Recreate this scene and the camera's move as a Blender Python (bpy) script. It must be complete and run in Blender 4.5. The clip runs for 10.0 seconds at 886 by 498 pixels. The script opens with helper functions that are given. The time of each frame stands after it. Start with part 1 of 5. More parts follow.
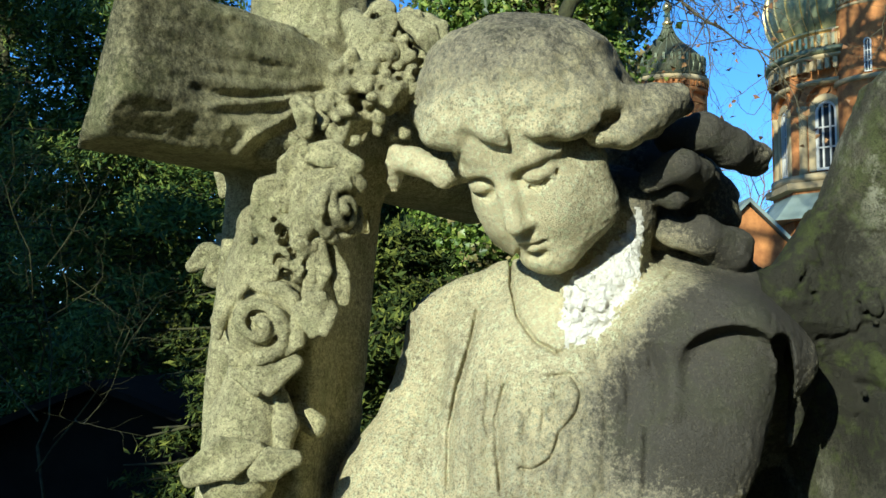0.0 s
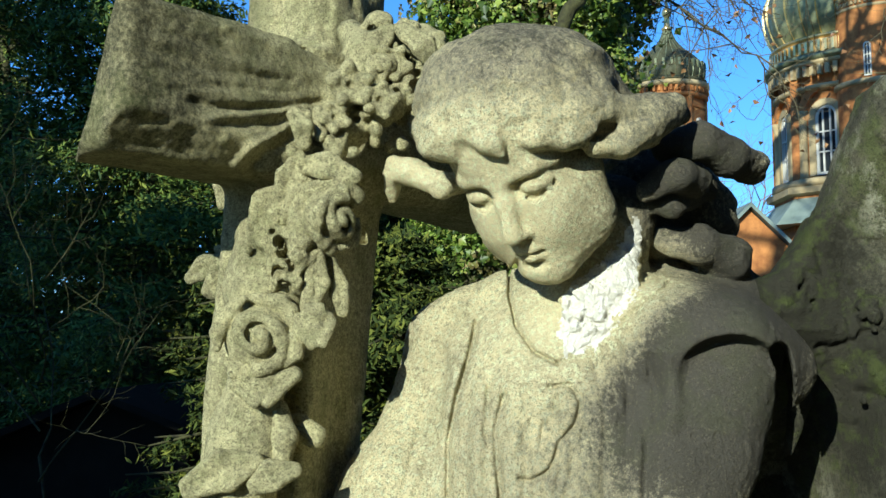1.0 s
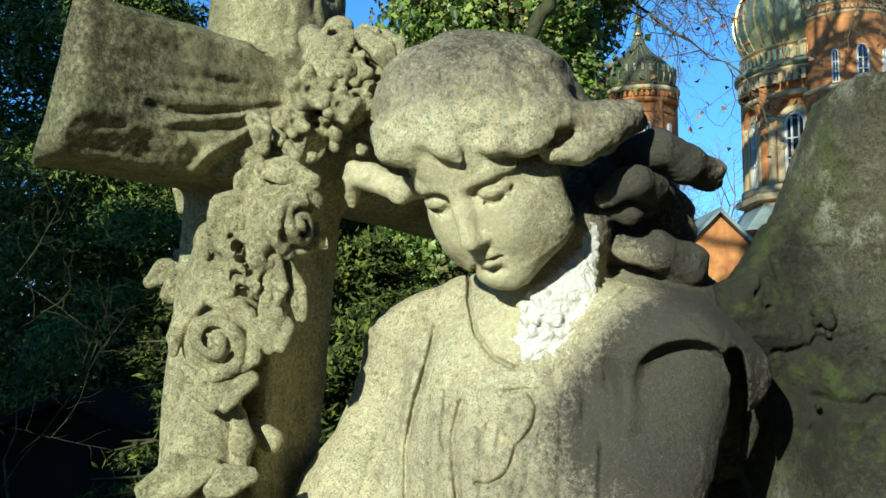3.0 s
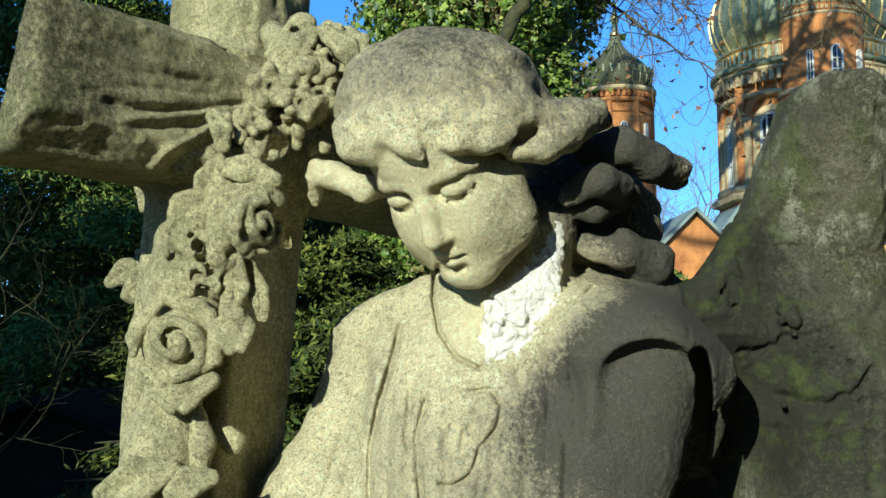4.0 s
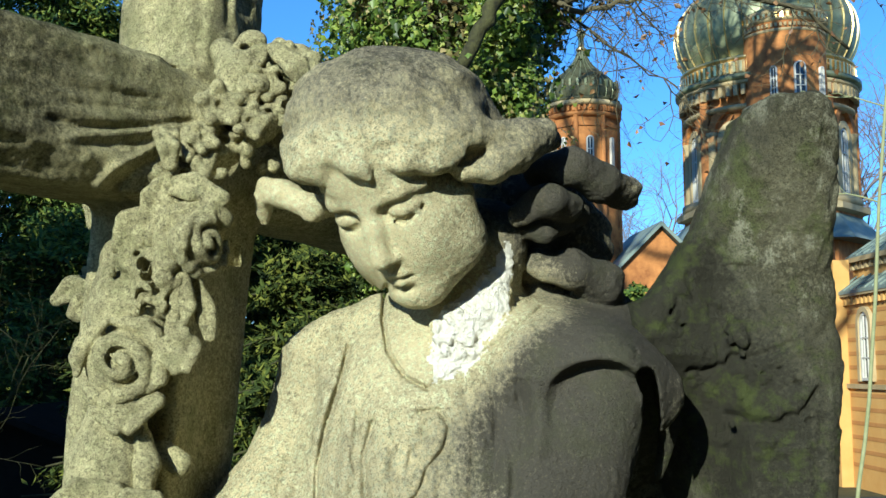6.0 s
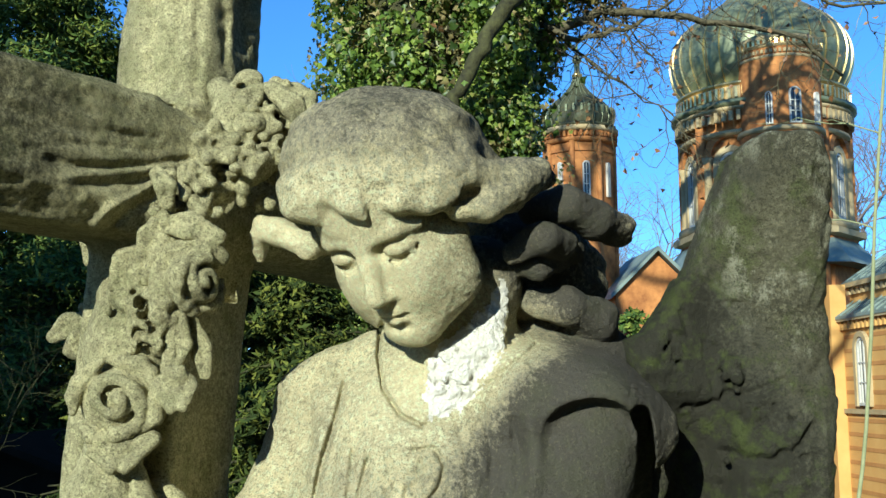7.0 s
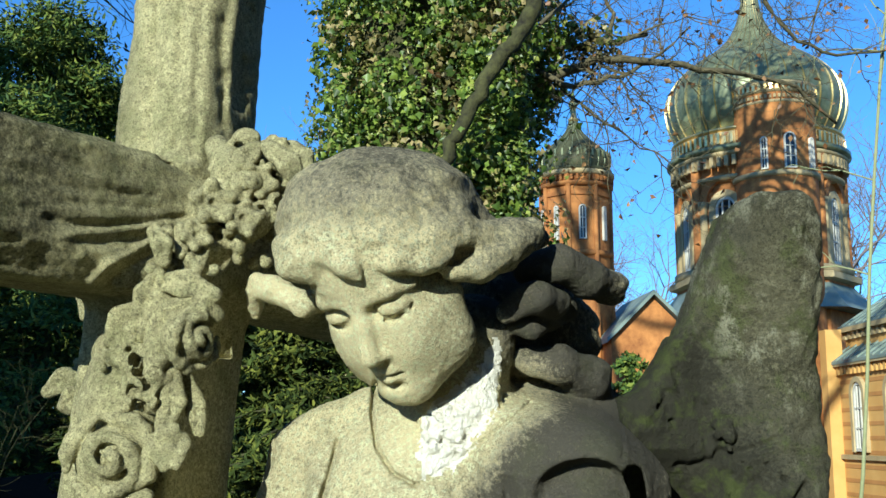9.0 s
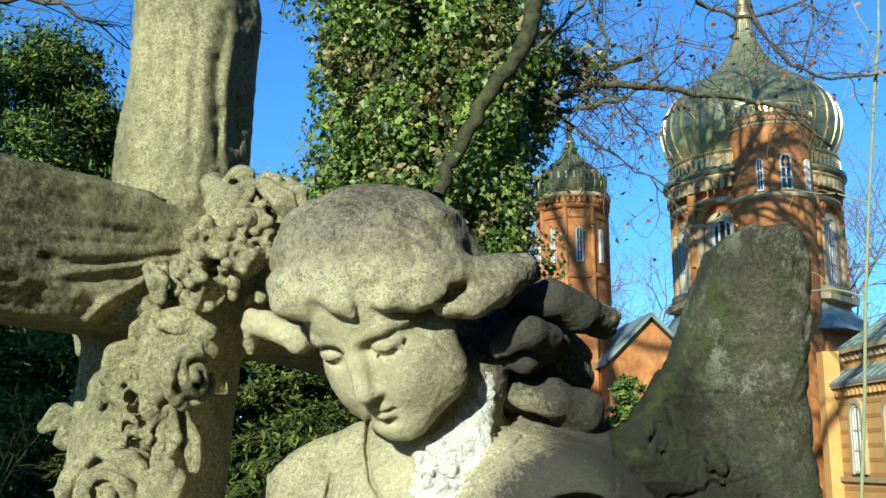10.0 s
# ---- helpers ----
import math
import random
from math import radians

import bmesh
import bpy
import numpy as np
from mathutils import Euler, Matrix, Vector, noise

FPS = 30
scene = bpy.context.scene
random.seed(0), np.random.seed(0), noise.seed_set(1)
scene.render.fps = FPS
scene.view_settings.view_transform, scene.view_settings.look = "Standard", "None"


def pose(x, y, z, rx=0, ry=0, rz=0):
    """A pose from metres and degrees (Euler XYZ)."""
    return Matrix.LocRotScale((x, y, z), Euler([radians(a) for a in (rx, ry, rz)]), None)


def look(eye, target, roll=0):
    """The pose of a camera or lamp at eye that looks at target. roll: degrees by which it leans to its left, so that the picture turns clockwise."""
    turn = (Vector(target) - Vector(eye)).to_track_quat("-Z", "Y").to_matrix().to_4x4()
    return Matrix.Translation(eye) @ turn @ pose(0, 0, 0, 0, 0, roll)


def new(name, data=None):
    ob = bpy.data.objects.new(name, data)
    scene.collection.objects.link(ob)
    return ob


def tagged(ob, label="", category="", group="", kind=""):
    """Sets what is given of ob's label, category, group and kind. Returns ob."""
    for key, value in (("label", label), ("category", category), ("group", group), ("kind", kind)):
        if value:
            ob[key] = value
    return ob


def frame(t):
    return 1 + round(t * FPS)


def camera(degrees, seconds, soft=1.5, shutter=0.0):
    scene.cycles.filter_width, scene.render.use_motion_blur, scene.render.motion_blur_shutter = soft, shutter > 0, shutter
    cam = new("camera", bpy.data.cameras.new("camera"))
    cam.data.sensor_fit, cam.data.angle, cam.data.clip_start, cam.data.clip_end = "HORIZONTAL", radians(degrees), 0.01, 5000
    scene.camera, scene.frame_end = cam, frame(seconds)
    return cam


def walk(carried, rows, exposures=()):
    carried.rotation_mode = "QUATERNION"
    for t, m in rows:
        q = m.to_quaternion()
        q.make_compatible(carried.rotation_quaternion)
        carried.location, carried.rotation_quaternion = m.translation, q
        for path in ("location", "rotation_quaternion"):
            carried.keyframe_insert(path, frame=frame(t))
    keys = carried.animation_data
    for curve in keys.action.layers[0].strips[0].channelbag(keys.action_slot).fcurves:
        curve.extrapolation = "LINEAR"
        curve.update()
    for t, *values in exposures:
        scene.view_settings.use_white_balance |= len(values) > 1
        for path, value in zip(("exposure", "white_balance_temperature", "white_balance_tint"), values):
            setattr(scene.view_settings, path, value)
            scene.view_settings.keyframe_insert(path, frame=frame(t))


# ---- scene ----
cam = camera(43.4, 10.0)
METRES, EYE, TILT, LEAN, TURN = 0.135, 1.65, 5.0, 0.0, 0.0
ROWS = [
    (0.0, 0.0, 0.0, 0.0, 0.0, 0.0, 0.0),
    (0.5, 0.0021, -0.0043, 0.011, 0.06, 0.23, 0.04),
    (1.0, 0.0274, -0.013, 0.0343, 0.07, 0.34, 0.38),
    (1.5, 0.0459, -0.0357, 0.0478, -0.25, 0.51, 0.31),
    (2.0, 0.0643, -0.0585, 0.0435, -0.66, 0.55, 0.2),
    (2.5, 0.0924, -0.0617, 0.0456, -0.98, 0.54, 0.13),
    (4.0, 0.2652, 0.0423, 0.0392, -2.5, 0.51, 0.27),
    (4.5, 0.3165, 0.0578, 0.0393, -3.12, 0.52, 0.17),
    (5.0, 0.361, 0.0689, 0.0356, -3.46, 0.6, 0.16),
    (5.5, 0.4009, 0.0707, 0.0483, -3.9, 0.7, 0.05),
    (7.0, 0.4289, 0.0001, 0.2115, -4.36, 2.41, 0.07),
    (7.5, 0.4359, -0.0086, 0.2279, -4.34, 2.83, -0.05),
    (8.0, 0.4392, -0.0301, 0.2709, -4.47, 3.42, -0.19),
    (8.5, 0.4265, -0.0602, 0.295, -4.4, 3.87, -0.35),
    (9.0, 0.4399, -0.0866, 0.3498, -4.57, 4.57, -0.24),
    (9.5, 0.4639, -0.1185, 0.3982, -4.64, 5.02, 0.03),
    (10.0, 0.4679, -0.1941, 0.4532, -4.69, 5.74, 0.03),
]
walk(cam, [(t, pose(0, 0, EYE, TILT, LEAN, TURN) @ pose(METRES * x, METRES * y, METRES * z, 90 + pitch, roll, yaw)) for t, x, y, z, yaw, pitch, roll in ROWS],
     exposures=[(0.0, 0.63, 5400, 1), (5.5, 0.63, 5400, 1), (8.0, 0.63, 5400, 0), (10.0, 0.63, 5400, 0)])

# ---- daylight ----
SUN_DIR = Vector((-0.42, -0.84, 0.34)).normalized()   # towards the sun
world = bpy.data.worlds.new("sky")
scene.world = world
world.use_nodes = True
wn = world.node_tree
sky = wn.nodes.new("ShaderNodeTexSky")
sky.sky_type = "NISHITA"
sky.sun_disc = False
sky.sun_elevation = math.asin(SUN_DIR.z)
sky.sun_rotation = math.atan2(SUN_DIR.x, SUN_DIR.y)
sky.air_density, sky.dust_density, sky.ozone_density = 1.0, 0.0, 8.0
wn.nodes["Background"].inputs["Strength"].default_value = 0.125
wn.links.new(sky.outputs["Color"], wn.nodes["Background"].inputs["Color"])
sun = new("sun", bpy.data.lights.new("sun", "SUN"))
sun.data.energy, sun.data.angle, sun.data.color = 5.0, radians(0.53), (1.0, 0.91, 0.70)
sun.matrix_world = look(SUN_DIR * 50, (0, 0, 0))


# ---- materials ----
class Nodes:
    """A small wrapper for building a node material."""

    def __init__(self, name):
        self.mat = bpy.data.materials.new(name)
        self.mat.use_nodes = True
        self.t = self.mat.node_tree
        self.bsdf = self.t.nodes["Principled BSDF"]

    def add(self, kind, **props):
        n = self.t.nodes.new(kind)
        for k, v in props.items():
            setattr(n, k, v)
        return n

    def link(self, a, b):
        self.t.links.new(a, b)

    def coords(self):
        return self.add("ShaderNodeTexCoord").outputs["Object"]

    def noise(self, scale, detail=4.0, rough=0.6, vec=None):
        n = self.add("ShaderNodeTexNoise")
        n.inputs["Scale"].default_value = scale
        n.inputs["Detail"].default_value = detail
        n.inputs["Roughness"].default_value = rough
        self.link(vec if vec is not None else self.coords(), n.inputs["Vector"])
        return n.outputs["Fac"]

    def mapped(self, scale):
        n = self.add("ShaderNodeMapping")
        n.inputs["Scale"].default_value = scale
        n.inputs["Location"].default_value = (3.7, 1.3, 8.1)
        self.link(self.coords(), n.inputs["Vector"])
        return n.outputs["Vector"]

    def ramp(self, fac, stops):
        n = self.add("ShaderNodeValToRGB")
        els = n.color_ramp.elements
        while len(els) < len(stops):
            els.new(0.5)
        for e, (p, c) in zip(els, stops):
            e.position = p
            e.color = (*c, 1) if len(c) == 3 else c
        self.link(fac, n.inputs["Fac"])
        return n.outputs["Color"]

    def grey(self, fac, lo, hi):
        return self.ramp(fac, [(lo, (0, 0, 0)), (hi, (1, 1, 1))])

    def mix(self, fac, a, b, mode="MIX"):
        n = self.add("ShaderNodeMix", data_type="RGBA", blend_type=mode)
        for sock, v in ((n.inputs[0], fac), (n.inputs[6], a), (n.inputs[7], b)):
            if isinstance(v, (int, float)):
                sock.default_value = v
            elif isinstance(v, tuple):
                sock.default_value = (*v, 1)
            else:
                self.link(v, sock)
        return n.outputs[2]

    def maths(self, op, a, b=0.0, clamp=False):
        n = self.add("ShaderNodeMath", operation=op, use_clamp=clamp)
        for sock, v in zip(n.inputs, (a, b)):
            if isinstance(v, (int, float)):
                sock.default_value = v
            else:
                self.link(v, sock)
        return n.outputs[0]

    def bump(self, height, strength, distance, before=None):
        n = self.add("ShaderNodeBump")
        n.inputs["Strength"].default_value = strength
        n.inputs["Distance"].default_value = distance
        self.link(height, n.inputs["Height"])
        if before is not None:
            self.link(before, n.inputs["Normal"])
        return n.outputs["Normal"]

    def done(self, color=None, rough=0.8, normal=None, metal=0.0, spec=0.3):
        b = self.bsdf
        if color is not None:
            if isinstance(color, tuple):
                b.inputs["Base Color"].default_value = (*color, 1)
            else:
                self.link(color, b.inputs["Base Color"])
        b.inputs["Roughness"].default_value = rough
        b.inputs["Metallic"].default_value = metal
        b.inputs["Specular IOR Level"].default_value = spec
        if normal is not None:
            self.link(normal, b.inputs["Normal"])
        return self.mat


def stone_material(name, pale, grey, film, crust, crust_amount, algae_amount, lichen=0.0):
    """Weathered sandstone: pale ground, grey film, dark crust, sand grains, pits, lichen and algae."""
    m = Nodes(name)
    big, mid, fine = m.noise(6, 5), m.noise(38, 6, 0.7), m.noise(420, 4, 0.7)
    grain = m.noise(170, 6, 0.8)
    pat = m.add("ShaderNodeAttribute", attribute_name="patina_and_shade").outputs["Fac"]
    rough = m.maths("SUBTRACT", 1.0, m.maths("MULTIPLY", pat, -1.3, True), True)
    base = m.mix(m.maths("MULTIPLY", m.grey(big, 0.38, 0.62), rough), pale, grey)
    base = m.mix(m.maths("MULTIPLY", m.grey(mid, 0.47, 0.62), m.maths("MULTIPLY", rough, 0.4)), base, tuple(c * 0.62 for c in grey))
    base = m.mix(m.maths("MULTIPLY", m.grey(grain, 0.5, 0.57), 0.85), base, tuple(min(0.85, c * 1.3) for c in pale))
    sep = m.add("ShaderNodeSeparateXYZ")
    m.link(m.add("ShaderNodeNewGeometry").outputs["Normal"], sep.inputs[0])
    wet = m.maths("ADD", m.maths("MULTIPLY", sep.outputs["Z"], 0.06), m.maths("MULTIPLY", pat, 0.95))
    wet = m.maths("ADD", wet, m.maths("ADD", m.maths("MULTIPLY", big, 0.35), m.maths("MULTIPLY", mid, 0.55)))
    wet = m.maths("ADD", wet, m.maths("MULTIPLY", m.maths("SUBTRACT", grain, 0.5), 1.5))
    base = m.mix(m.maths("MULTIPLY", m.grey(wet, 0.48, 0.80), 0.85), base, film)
    crumbs = m.grey(m.noise(330, 4, 0.75, m.mapped((1.0, 1.1, 0.9))), 0.56, 0.63)
    base = m.mix(m.maths("MULTIPLY", crumbs, 0.5), base, tuple(c * 0.9 for c in pale))
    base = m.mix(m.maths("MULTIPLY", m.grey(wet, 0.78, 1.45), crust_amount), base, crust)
    base = m.mix(m.maths("MULTIPLY", crumbs, 0.06), base, pale)
    alg = m.maths("MULTIPLY", m.grey(m.noise(13, 8, 0.78), 0.5, 0.6), algae_amount)
    base = m.mix(alg, base, (0.10, 0.125, 0.03))
    spots = m.maths("MULTIPLY", m.grey(m.noise(15, 10, 0.78, m.mapped((1.0, 1.0, 0.6))), 0.51, 0.59), m.maths("MULTIPLY", m.maths("SUBTRACT", 1.0, m.maths("MULTIPLY", pat, 2.2), True), lichen))
    base = m.mix(spots, base, (0.40, 0.385, 0.27))
    dots = m.maths("MULTIPLY", m.maths("ADD", m.maths("MULTIPLY", rough, 0.55), 0.1), m.maths("SUBTRACT", 1.0, m.maths("MULTIPLY", pat, 1.2, True), True))
    pits = m.grey(m.noise(120, 6, 0.85, m.mapped((1.0, 1.0, 1.0))), 0.54, 0.6)
    base = m.mix(m.maths("MULTIPLY", pits, dots), base, tuple(c * 0.3 for c in grey))
    base = m.mix(m.maths("MULTIPLY", m.grey(fine, 0.53, 0.60), dots), base, tuple(c * 0.3 for c in grey))
    n1 = m.bump(mid, 0.75, 0.010)
    n2 = m.bump(grain, 0.9, 0.007, n1)
    n3 = m.bump(fine, 0.8, 0.004, n2)
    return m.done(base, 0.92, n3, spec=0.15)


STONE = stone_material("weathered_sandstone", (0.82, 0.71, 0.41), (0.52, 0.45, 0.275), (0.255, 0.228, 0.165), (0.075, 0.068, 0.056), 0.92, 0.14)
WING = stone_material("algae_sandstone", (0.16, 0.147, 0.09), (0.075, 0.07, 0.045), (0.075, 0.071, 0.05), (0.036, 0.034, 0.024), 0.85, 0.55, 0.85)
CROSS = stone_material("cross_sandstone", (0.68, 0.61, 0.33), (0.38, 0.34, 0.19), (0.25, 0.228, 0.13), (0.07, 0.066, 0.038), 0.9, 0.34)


def plain(name, a, b, scale, rough=0.8, metal=0.0, bump=0.3, dist=0.01, spec=0.3):
    m = Nodes(name)
    n = m.noise(scale, 6, 0.65)
    col = m.mix(m.grey(n, 0.3, 0.7), a, b)
    return m.done(col, rough, m.bump(n, bump, dist), metal, spec)


MORTAR = plain("white_mortar", (0.72, 0.67, 0.54), (0.95, 0.92, 0.83), 130, 0.95, 0, 1.0, 0.012)


def leaf_material(name, stops, rough=0.5, spec=0.4):
    m = Nodes(name)
    rnd = m.add("ShaderNodeNewGeometry").outputs["Random Per Island"]
    col = m.ramp(rnd, stops)
    col = m.mix(0.5, col, m.mix(m.noise(1.5, 3), (0.4, 0.4, 0.4), (1, 1, 1)), "MULTIPLY")
    return m.done(col, rough, None, 0, spec)


def ivy_material():
    """Ivy: green leaves that vary one by one, with browned patches and glossy faces."""
    m = Nodes("ivy_leaves")
    rnd = m.add("ShaderNodeNewGeometry").outputs["Random Per Island"]
    green = m.ramp(rnd, [(0.0, (0.028, 0.052, 0.01)), (0.45, (0.12, 0.19, 0.028)), (0.85, (0.28, 0.36, 0.055)), (1.0, (0.44, 0.48, 0.11))])
    brown = m.ramp(rnd, [(0.0, (0.06, 0.055, 0.014)), (0.5, (0.20, 0.14, 0.055)), (1.0, (0.46, 0.32, 0.18))])
    dry = m.maths("ADD", m.maths("MULTIPLY", m.noise(2.3, 4, 0.6), 1.0), m.maths("MULTIPLY", m.maths("SUBTRACT", rnd, 0.5), 0.14))
    col = m.mix(m.maths("MULTIPLY", m.grey(dry, 0.53, 0.61), 0.75), green, brown)
    m.done(col, 0.42, None, 0, 0.4)
    thin = m.add("ShaderNodeBsdfTranslucent")
    m.link(col, thin.inputs["Color"])
    both = m.add("ShaderNodeMixShader")
    both.inputs["Fac"].default_value = 0.3
    m.link(m.bsdf.outputs[0], both.inputs[1])
    m.link(thin.outputs[0], both.inputs[2])
    m.link(both.outputs[0], m.t.nodes["Material Output"].inputs["Surface"])
    return m.mat


IVY = ivy_material()
YEW_AND_SHADED_THUJA = leaf_material("yew_and_shaded_thuja", [(0.0, (0.024, 0.036, 0.012)), (0.6, (0.07, 0.095, 0.02)), (1.0, (0.19, 0.20, 0.035))], 0.7, 0.08)
# thuja colours; also serve as the sunlit version of the yew
THUJA_AND_SUNLIT_YEW = leaf_material("thuja_and_sunlit_yew", [(0.0, (0.03, 0.06, 0.02)), (0.5, (0.10, 0.16, 0.03)), (1.0, (0.25, 0.28, 0.05))], 0.6, 0.15)
DRY = leaf_material("dry_leaves", [(0.0, (0.18, 0.08, 0.03)), (1.0, (0.35, 0.2, 0.09))])
BARK = plain("bark", (0.015, 0.013, 0.009), (0.085, 0.085, 0.03), 14, 0.9, 0, 0.8, 0.02)
TWIG = plain("twig_bark", (0.06, 0.05, 0.03), (0.17, 0.145, 0.08), 20, 0.9)
SAPLING = plain("pale_green_bark", (0.22, 0.24, 0.12), (0.32, 0.33, 0.18), 12, 0.9)
FARTWIG = plain("far_twigs", (0.16, 0.13, 0.13), (0.22, 0.18, 0.17), 4, 0.9)
# the strong dark mottling of the brick also imitates branch shadows
BRICK = plain("orange_brick_with_shadows", (0.21, 0.075, 0.024), (0.52, 0.225, 0.065), 3.2, 0.85, 0, 0.3, 0.02)
YELLOW = plain("yellow_brick", (0.55, 0.30, 0.085), (0.62, 0.37, 0.12), 1.6, 0.85, 0, 0.3, 0.02)
BAND = plain("deep_yellow_brick", (0.40, 0.19, 0.055), (0.50, 0.25, 0.08), 1.6, 0.85, 0, 0.3, 0.02)
TRIM = plain("pale_trim_stone", (0.34, 0.25, 0.12), (0.48, 0.38, 0.21), 2.2, 0.8)
COPPER = plain("patinated_copper", (0.10, 0.115, 0.058), (0.30, 0.32, 0.18), 2.6, 0.42, 0.35, 0.2, 0.02, 0.5)
DARK_COPPER = plain("dark_copper", (0.03, 0.034, 0.018), (0.10, 0.10, 0.05), 3.0, 0.6, 0.1)
GOLD = plain("gilding", (0.75, 0.52, 0.18), (0.85, 0.65, 0.3), 3, 0.3, 0.9)
ROOF = plain("copper_roof", (0.16, 0.2, 0.17), (0.26, 0.31, 0.27), 1.4, 0.6, 0.1)
WHITE = plain("white_paint", (0.5, 0.48, 0.42), (0.6, 0.58, 0.52), 5, 0.5)
GLASS = Nodes("window_glass").done((0.02, 0.025, 0.03), 0.06, spec=0.6)
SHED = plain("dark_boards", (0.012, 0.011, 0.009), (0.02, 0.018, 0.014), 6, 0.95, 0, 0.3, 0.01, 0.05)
SOIL = plain("ground_litter", (0.05, 0.045, 0.025), (0.10, 0.10, 0.04), 3, 0.95, 0, 0.6, 0.03)


# ---- mesh helpers ----
def mesh_object(name, verts, faces, mats, parent=None, smooth=False, label=""):
    me = bpy.data.meshes.new(name)
    me.from_pydata(verts, [], faces)
    for mt in (mats if isinstance(mats, (list, tuple)) else [mats]):
        me.materials.append(mt)
    if smooth:
        me.polygons.foreach_set("use_smooth", [True] * len(me.polygons))
    me.update()
    ob = new(name, me)
    ob.parent = parent
    if label:
        tagged(ob, label)
    return ob


def part(name, bm, material, parent, label="", smooth=False):
    me = bpy.data.meshes.new(name)
    bm.normal_update()
    bm.to_mesh(me)
    bm.free()
    me.materials.append(material)
    if smooth:
        me.polygons.foreach_set("use_smooth", [True] * len(me.polygons))
    ob = new(name, me)
    ob.parent = parent
    if label:
        tagged(ob, label)
    return ob


def empty(name, at=(0, 0, 0)):
    ob = new(name)
    ob.location = at
    ob.empty_display_size = 0.1
    return ob


# ---- carving in a distance field, meshed by surface nets ----
class Carve:
    def __init__(self, lo, hi, step):
        self.lo, self.step = np.array(lo, np.float32), step
        self.n = [int(math.ceil((b - a) / step)) + 1 for a, b in zip(lo, hi)]
        self.ax = [(lo[i] + step * np.arange(self.n[i])).astype(np.float32) for i in range(3)]
        self.d = np.full(self.n, 0.2, np.float32)

    def window(self, lo, hi):
        s = []
        for i in range(3):
            a = max(0, int((lo[i] - self.lo[i]) / self.step) - 1)
            b = min(self.n[i], int((hi[i] - self.lo[i]) / self.step) + 3)
            s.append(slice(a, max(a, b)))
        x, y, z = (self.ax[i][s[i]] for i in range(3))
        return tuple(s), x[:, None, None], y[None, :, None], z[None, None, :]

    def join(self, s, e, k, cut=False):
        if e.size == 0:
            return
        d = self.d[s]
        if cut:
            d, e = -d, e
        h = np.clip(0.5 + 0.5 * (d - e) / k, 0, 1)
        r = d + (e - d) * h - k * h * (1 - h)
        self.d[s] = -r if cut else r

    def cap(self, a, b, ra, rb=None, k=0.01, cut=False, flat=1.0):
        """A tapered capsule. flat below 1 widens it along y."""
        rb = ra if rb is None else rb
        a, b = np.array(a, np.float32), np.array(b, np.float32)
        m = max(ra, rb) + k + 2 * self.step
        s, x, y, z = self.window(np.minimum(a, b) - m, np.maximum(a, b) + m)
        ba = b - a
        t = np.clip(((x - a[0]) * ba[0] + (y - a[1]) * ba[1] + (z - a[2]) * ba[2]) / max(1e-9, float(ba @ ba)), 0, 1)
        e = np.sqrt((x - a[0] - t * ba[0]) ** 2 + ((y - a[1] - t * ba[1])) ** 2 + (z - a[2] - t * ba[2]) ** 2) - (ra + (rb - ra) * t)
        self.join(s, e, k, cut)

    def chain(self, pts, rs, k=0.01, cut=False):
        for i in range(len(pts) - 1):
            self.cap(pts[i], pts[i + 1], rs[i], rs[i + 1], k, cut)

    def ell(self, c, r, rot=None, k=0.01, cut=False):
        m = max(r) + k + 2 * self.step
        c = np.array(c, np.float32)
        s, x, y, z = self.window(c - m, c + m)
        p = (x - c[0], y - c[1], z - c[2])
        if rot is not None:
            p = [p[0] * rot[0][i] + p[1] * rot[1][i] + p[2] * rot[2][i] for i in range(3)]
        k0 = np.sqrt((p[0] / r[0]) ** 2 + (p[1] / r[1]) ** 2 + (p[2] / r[2]) ** 2)
        k1 = np.sqrt((p[0] / r[0] ** 2) ** 2 + (p[1] / r[1] ** 2) ** 2 + (p[2] / r[2] ** 2) ** 2)
        self.join(s, k0 * (k0 - 1) / np.maximum(k1, 1e-6), k, cut)

    def bar(self, a, b, side, half, rnd, k=0.01, taper=1.0):
        """A rounded bar from a to b; side is the direction of its first half width, half = (first, second)."""
        a, b = Vector(a), Vector(b)
        ln = (b - a).length
        w = (b - a).normalized()
        u = (Vector(side) - w * w.dot(Vector(side))).normalized()
        v = w.cross(u)
        m = max(half) + k + 0.02
        s, x, y, z = self.window(np.minimum(a, b) - m, np.maximum(a, b) + m)
        p = (x - a.x, y - a.y, z - a.z)
        t = p[0] * w.x + p[1] * w.y + p[2] * w.z
        sc = 1 + (taper - 1) * np.clip(t / ln, 0, 1)
        q = [np.abs(p[0] * u.x + p[1] * u.y + p[2] * u.z) - (half[0] * sc - rnd), np.abs(p[0] * v.x + p[1] * v.y + p[2] * v.z) - (half[1] * sc - rnd),
             np.abs(t - ln / 2) - (ln / 2 - rnd)]
        out = np.sqrt(sum(np.maximum(c, 0) ** 2 for c in q))
        e = out + np.minimum(np.maximum(q[0], np.maximum(q[1], q[2])), 0) - rnd
        self.join(s, e, k)

    def relief(self, pts, width, depth, back=9.0):
        """A line engraved (depth above 0) or raised along pts, on the side that faces -y."""
        P = [(p[0], p[2]) for p in pts]
        m = width * 2.6
        lo = (min(p[0] for p in P) - m, self.lo[1], min(p[1] for p in P) - m)
        hi = (max(p[0] for p in P) + m, min(back, float(self.ax[1][-1])), max(p[1] for p in P) + m)
        s, x, y, z = self.window(lo, hi)
        x, z = x[:, 0, :], z[:, 0, :]
